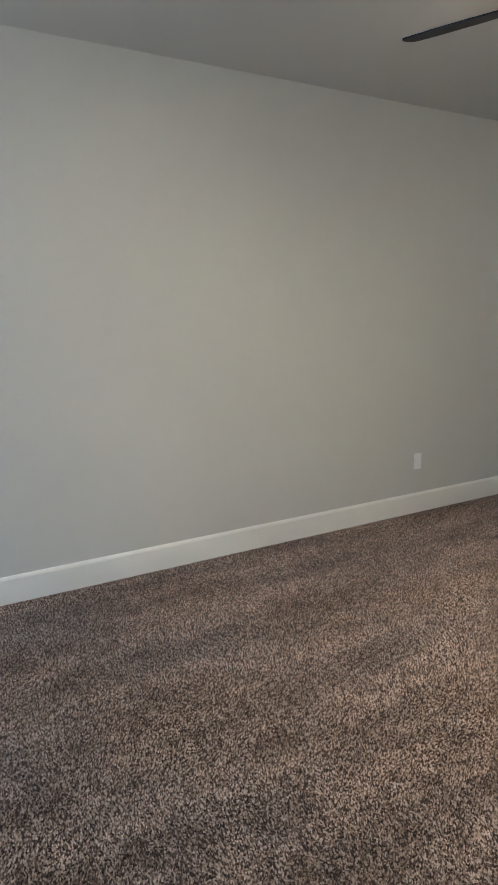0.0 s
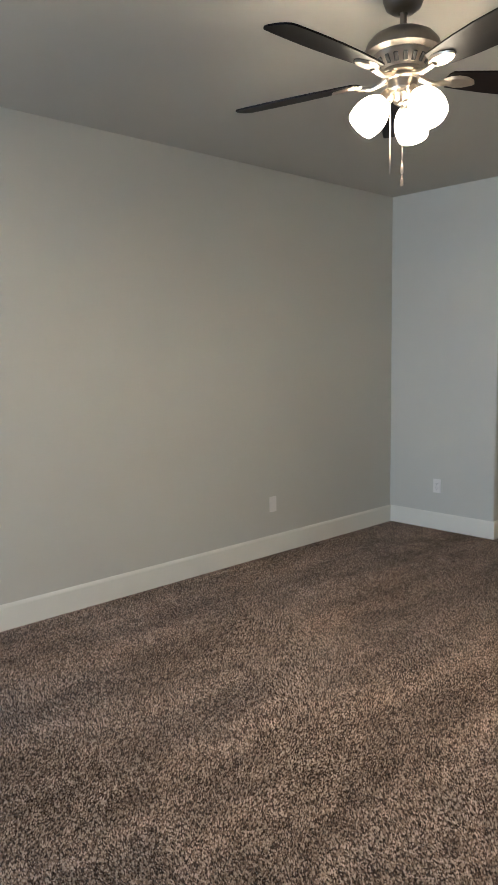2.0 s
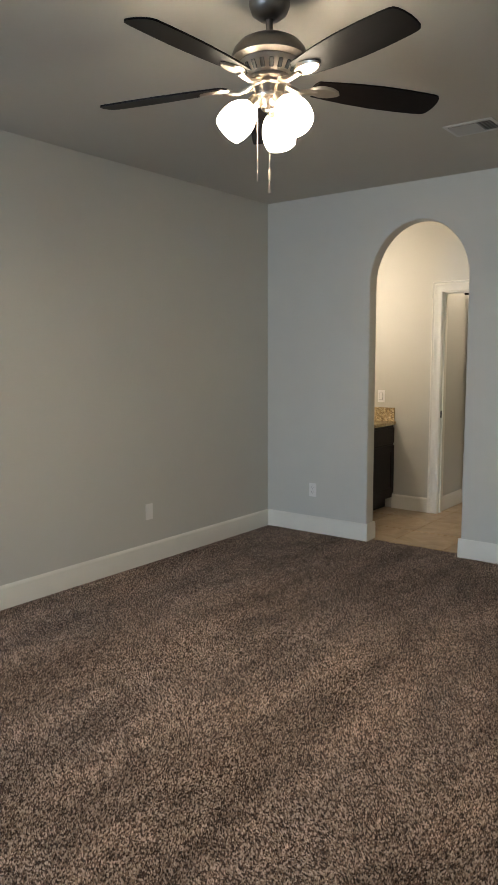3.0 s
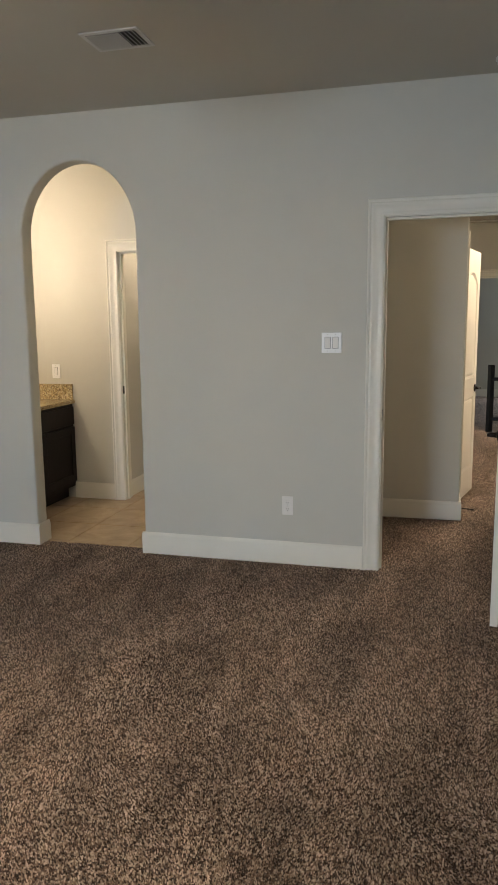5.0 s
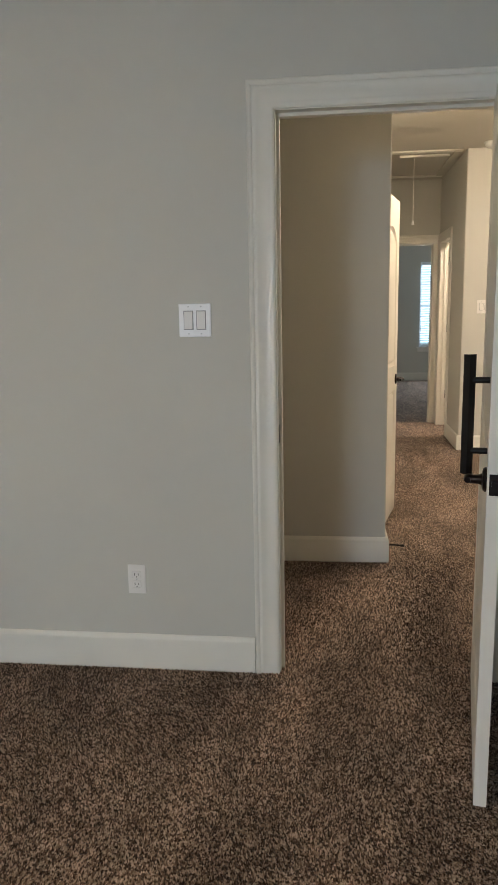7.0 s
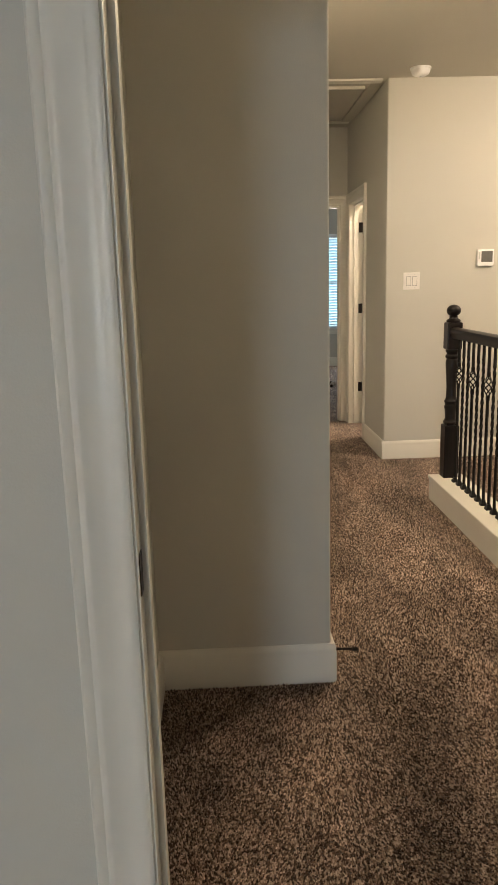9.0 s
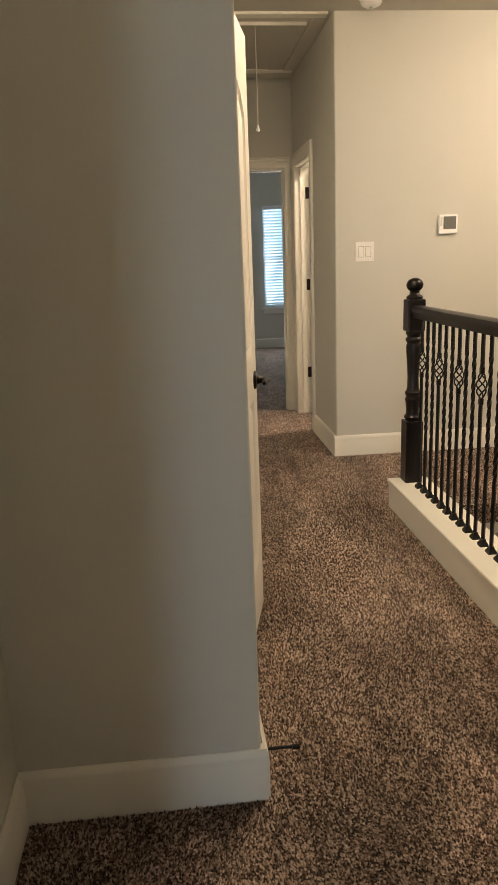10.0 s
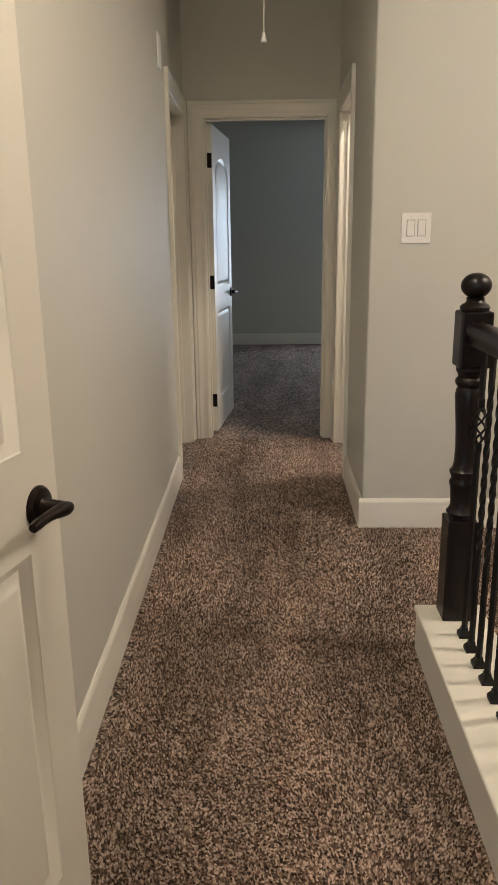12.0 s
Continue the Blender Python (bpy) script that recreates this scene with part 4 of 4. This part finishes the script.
for r in ((-0.70, -0.62, -0.42, 0.42), (0.62, 0.70, -0.42, 0.42), (-0.62, 0.62, -0.42, -0.345), (-0.62, 0.62, 0.345, 0.42)):
    part("trim", boxes((*r, -0.016, 0.0), bevel=0.004), CEIL if abs(r[2] - r[3]) < 0.1 else TRIM, d)
part("hatch_panel", boxes((-0.612, 0.612, -0.335, 0.335, -0.010, -0.001), bevel=0.002), CEIL, d)
part("cleat", boxes((0.585, 0.605, -0.22, 0.22, -0.022, -0.010), bevel=0.002), TRIM, d)
part("cleat", boxes((-0.545, -0.520, -0.32, 0.13, -0.030, -0.010), bevel=0.002), TRIM, d)
d = thing("pull_cord", pose(10.20, -0.025, 2.118), "white cord with a small bell knob below the hatch", "cord")
part("cord", tube(bmesh.new(), [(0, 0, 0.03), (0.001, 0, 0.3), (0, 0, H - 2.118 - 0.010)], 0.0028, 8), CORD, d)
part("knob", lathe(bmesh.new(), [(0.0, 0.0), (0.012, 0.0), (0.0125, 0.006), (0.008, 0.024), (0.006, 0.036), (0.0, 0.038)], 16), PLASTIC, d, smooth=True)

# door stop on the baseboard
d = thing("door_stop", pose(XS + 0.09, YA - 0.0145, 0.062), "black rubber-tipped door stop on the baseboard", "door stop")
part("flange", lathe(bmesh.new(), [(0.0, 0.0), (0.012, 0.0), (0.010, 0.006), (0.0, 0.007)], 14, pose(0, 0, 0, 90)), IRON, d, smooth=True)
part("rod", tube(bmesh.new(), [(0, -0.004, 0), (0.004, -0.045, -0.002), (0.008, -0.080, -0.006)], 0.0045, 10), IRON, d, smooth=True)
part("tip", tube(bmesh.new(), [(0.0075, -0.078, -0.006), (0.0085, -0.088, -0.007), (0.009, -0.098, -0.008)], 0.0075, 12), IRON, d, smooth=True)

# ---- bathroom things ----
VX0, VX1, VY0, VY1 = 5.72, XB, 3.600, YL
d = thing("vanity", pose((VX0 + VX1) / 2, VY1, 0), "dark espresso vanity cabinet with drawers and doors", "vanity")
hw, dep = (VX1 - VX0) / 2 - 0.002, VY1 - VY0
part("body", boxes((-hw, hw, -dep, -0.002, 0.105, 0.815), (-hw, hw, -dep + 0.075, -0.002, 0.0, 0.105)), CABINET, d)
for k in range(2):
    x0, x1 = -hw + 0.03 + k * hw, -hw + 0.03 + (k + 1) * hw - 0.045
    part("drawer_front", boxes((x0, x1, -dep - 0.019, -dep, 0.640, 0.790), bevel=0.004), CABINET, d)
    w = x1 - x0
    dr = part("cabinet_door", boxes((x0, x1, -dep - 0.010, -dep, 0.150, 0.620), bevel=0.001), CABINET, d)
    for r in ((x0, x0 + 0.06, 0.150, 0.620), (x1 - 0.06, x1, 0.150, 0.620), (x0 + 0.06, x1 - 0.06, 0.150, 0.210), (x0 + 0.06, x1 - 0.06, 0.560, 0.620)):
        part("door_rail", boxes((r[0], r[1], -dep - 0.020, -dep - 0.0095, r[2], r[3]), bevel=0.002), CABINET, dr)
d = thing("countertop", pose((VX0 + VX1) / 2, VY1, 0.815), "speckled gold granite countertop with splash strips", "countertop")
part("top", boxes((-hw, hw, -dep - 0.025, -0.002, 0.0, 0.032), bevel=0.004), GRANITE, d)
part("side_splash", boxes((hw - 0.020, hw, -dep - 0.012, -0.022, 0.032, 0.162), bevel=0.002), GRANITE, d)
part("back_splash", boxes((-hw, hw - 0.020, -0.022, -0.002, 0.032, 0.162), bevel=0.002), GRANITE, d)
d = thing("vanity_lamp", pose(6.02, YL, 2.12), "nickel vanity lamp bar with lit bulbs", "wall lamp")
part("bar", boxes((-0.29, 0.29, -0.045, 0.0, -0.04, 0.04), bevel=0.006), NICKEL, d)
for k in range(3):
    part("bulb", lathe(bmesh.new(), [(0.0, -0.15), (0.045, -0.15), (0.060, -0.10), (0.052, -0.05), (0.030, -0.01), (0.0, 0.0)], 24, pose(-0.20 + 0.20 * k, -0.11, 0.03)), BULB, d, "lit frosted shade", True)
d = thing("bathtub", pose(7.86, 2.74, 0), "white enamel bathtub behind the curtain", "bathtub")
part("apron", boxes((-0.36, 0.39, -0.415, 0.415, -0.008, 0.52), bevel=0.02), TUB, d)
d = thing("shower_curtain", pose(7.445, 2.86, 0.57), "dark brown shower curtain hanging in folds", "curtain")
bm = bmesh.new()
rows = [[bm.verts.new((0.018 * math.sin(k * 1.15) + dx, -0.26 + 0.0155 * k, z)) for k in range(34)] for dx, z in ((0.0, 0.0), (0.0, 0.74), (0.0, 1.49))]
for a, b in zip(rows, rows[1:]):
    for k in range(33):
        bm.faces.new((a[k], a[k + 1], b[k + 1], b[k]))
sheet = bmesh.ops.solidify(bm, geom=bm.faces[:], thickness=0.003)
part("cloth", bm, CLOTH, d, smooth=True)
part("rod", tube(bmesh.new(), [(0, -0.54, 1.50), (0, 0.30, 1.50)], 0.012, 12), BRONZE, d, smooth=True)

# tiles of the bathroom floor
structure("bath_floor", boxes((5.65, 8.6, 2.2, YL, -0.12, -0.011)), GROUT, "sand-coloured tile floor with recessed grout joints", "tile floor")
base = bpy.data.objects["bath_floor"]
size, gap = 0.445, 0.005
tile_me = mesh_of("tile", boxes((-size / 2, size / 2, -size / 2, size / 2, -0.010, 0.0), bevel=0.0025), TILE)
for i in range(7):
    for j in range(5):
        x, y = 5.655 + size / 2 + (size + gap) * i, 2.13 + size / 2 + (size + gap) * j
        if x + size / 2 > 8.9:
            continue
        o = new("tile", tile_me)
        o.parent, o.matrix_basis = base, pose(x, y, -0.002 + 0.0006 * math.sin(i * 3 + j * 5))


# ---- the carpet's pile ----
def carpet_pile(areas, step, seed):
    """Short tufts, each a slim three-sided peg that leans with the brushed lanes."""
    rng = np.random.default_rng(seed)
    pos = []
    for x0, x1, y0, y1 in areas:
        nx, ny = int((x1 - x0) / step), int((y1 - y0) / step)
        gx, gy = np.meshgrid(x0 + (np.arange(nx) + 0.5) * step, y0 + (np.arange(ny) + 0.5) * step)
        p = np.stack([gx.ravel(), gy.ravel()], 1)
        p[:, 0] += 0.5 * step * ((np.arange(len(p)) // nx) % 2)
        pos.append(p + rng.uniform(-0.42, 0.42, p.shape) * step)
    p = np.concatenate(pos)
    n = len(p)
    u, v = p[:, 0], p[:, 1]
    lane = np.sin(2.3 * u + 5.1 * v + 1.4 * np.sin(1.7 * u - 0.9 * v)) + 0.6 * np.sin(7.0 * v - 2.2 * u + 2.0 * np.sin(1.1 * u))
    way = 0.6 + 1.3 * lane + rng.normal(0, 0.8, n)
    tilt = rng.uniform(0.1, 0.6, n)
    height = rng.uniform(0.0052, 0.0100, n)
    lean = np.stack([np.cos(way), np.sin(way)], 1) * (tilt * height)[:, None]
    twist = rng.uniform(0, 2 * math.pi, n)
    wide = rng.uniform(0.0034, 0.0048, n)
    verts = np.empty((n, 4, 3), np.float32)
    for k in range(3):
        a = twist + k * 2 * math.pi / 3
        verts[:, k, 0], verts[:, k, 1], verts[:, k, 2] = u + wide * np.cos(a), v + wide * np.sin(a), FLOOR_Z - 0.001
    verts[:, 3, 0], verts[:, 3, 1], verts[:, 3, 2] = u + lean[:, 0], v + lean[:, 1], FLOOR_Z + height * (1 - 0.25 * tilt)
    loop = np.array([0, 1, 3, 1, 2, 3, 2, 0, 3], np.int32)
    me = bpy.data.meshes.new("carpet_pile")
    me.vertices.add(n * 4)
    me.vertices.foreach_set("co", verts.ravel())
    me.loops.add(n * 9)
    me.loops.foreach_set("vertex_index", (np.arange(n, dtype=np.int32)[:, None] * 4 + loop[None]).ravel())
    me.polygons.add(n * 3)
    me.polygons.foreach_set("loop_start", (np.arange(n, dtype=np.int32)[:, None] * 9 + np.array([0, 3, 6], np.int32)[None]).ravel())
    me.update(calc_edges=True)
    me.materials.append(PILE)
    ob = new("carpet_pile", me)
    ob.parent = floor
    return tagged(ob, "short brown and tan carpet tufts", "", "", "stuff")


carpet_pile([(0.35, 0.95, 1.0, YL - 0.016), (0.95, 5.645, 0.05, YL - 0.016), (5.655, XS - 0.016, -0.52, YK - 0.016), (XS - 0.016, 8.934, -0.52, YA - 0.016), (8.934, XT - 0.016, -1.55, 0.42), (XT - 0.016, 11.62, -0.458, 0.43)], 0.0065, 5)
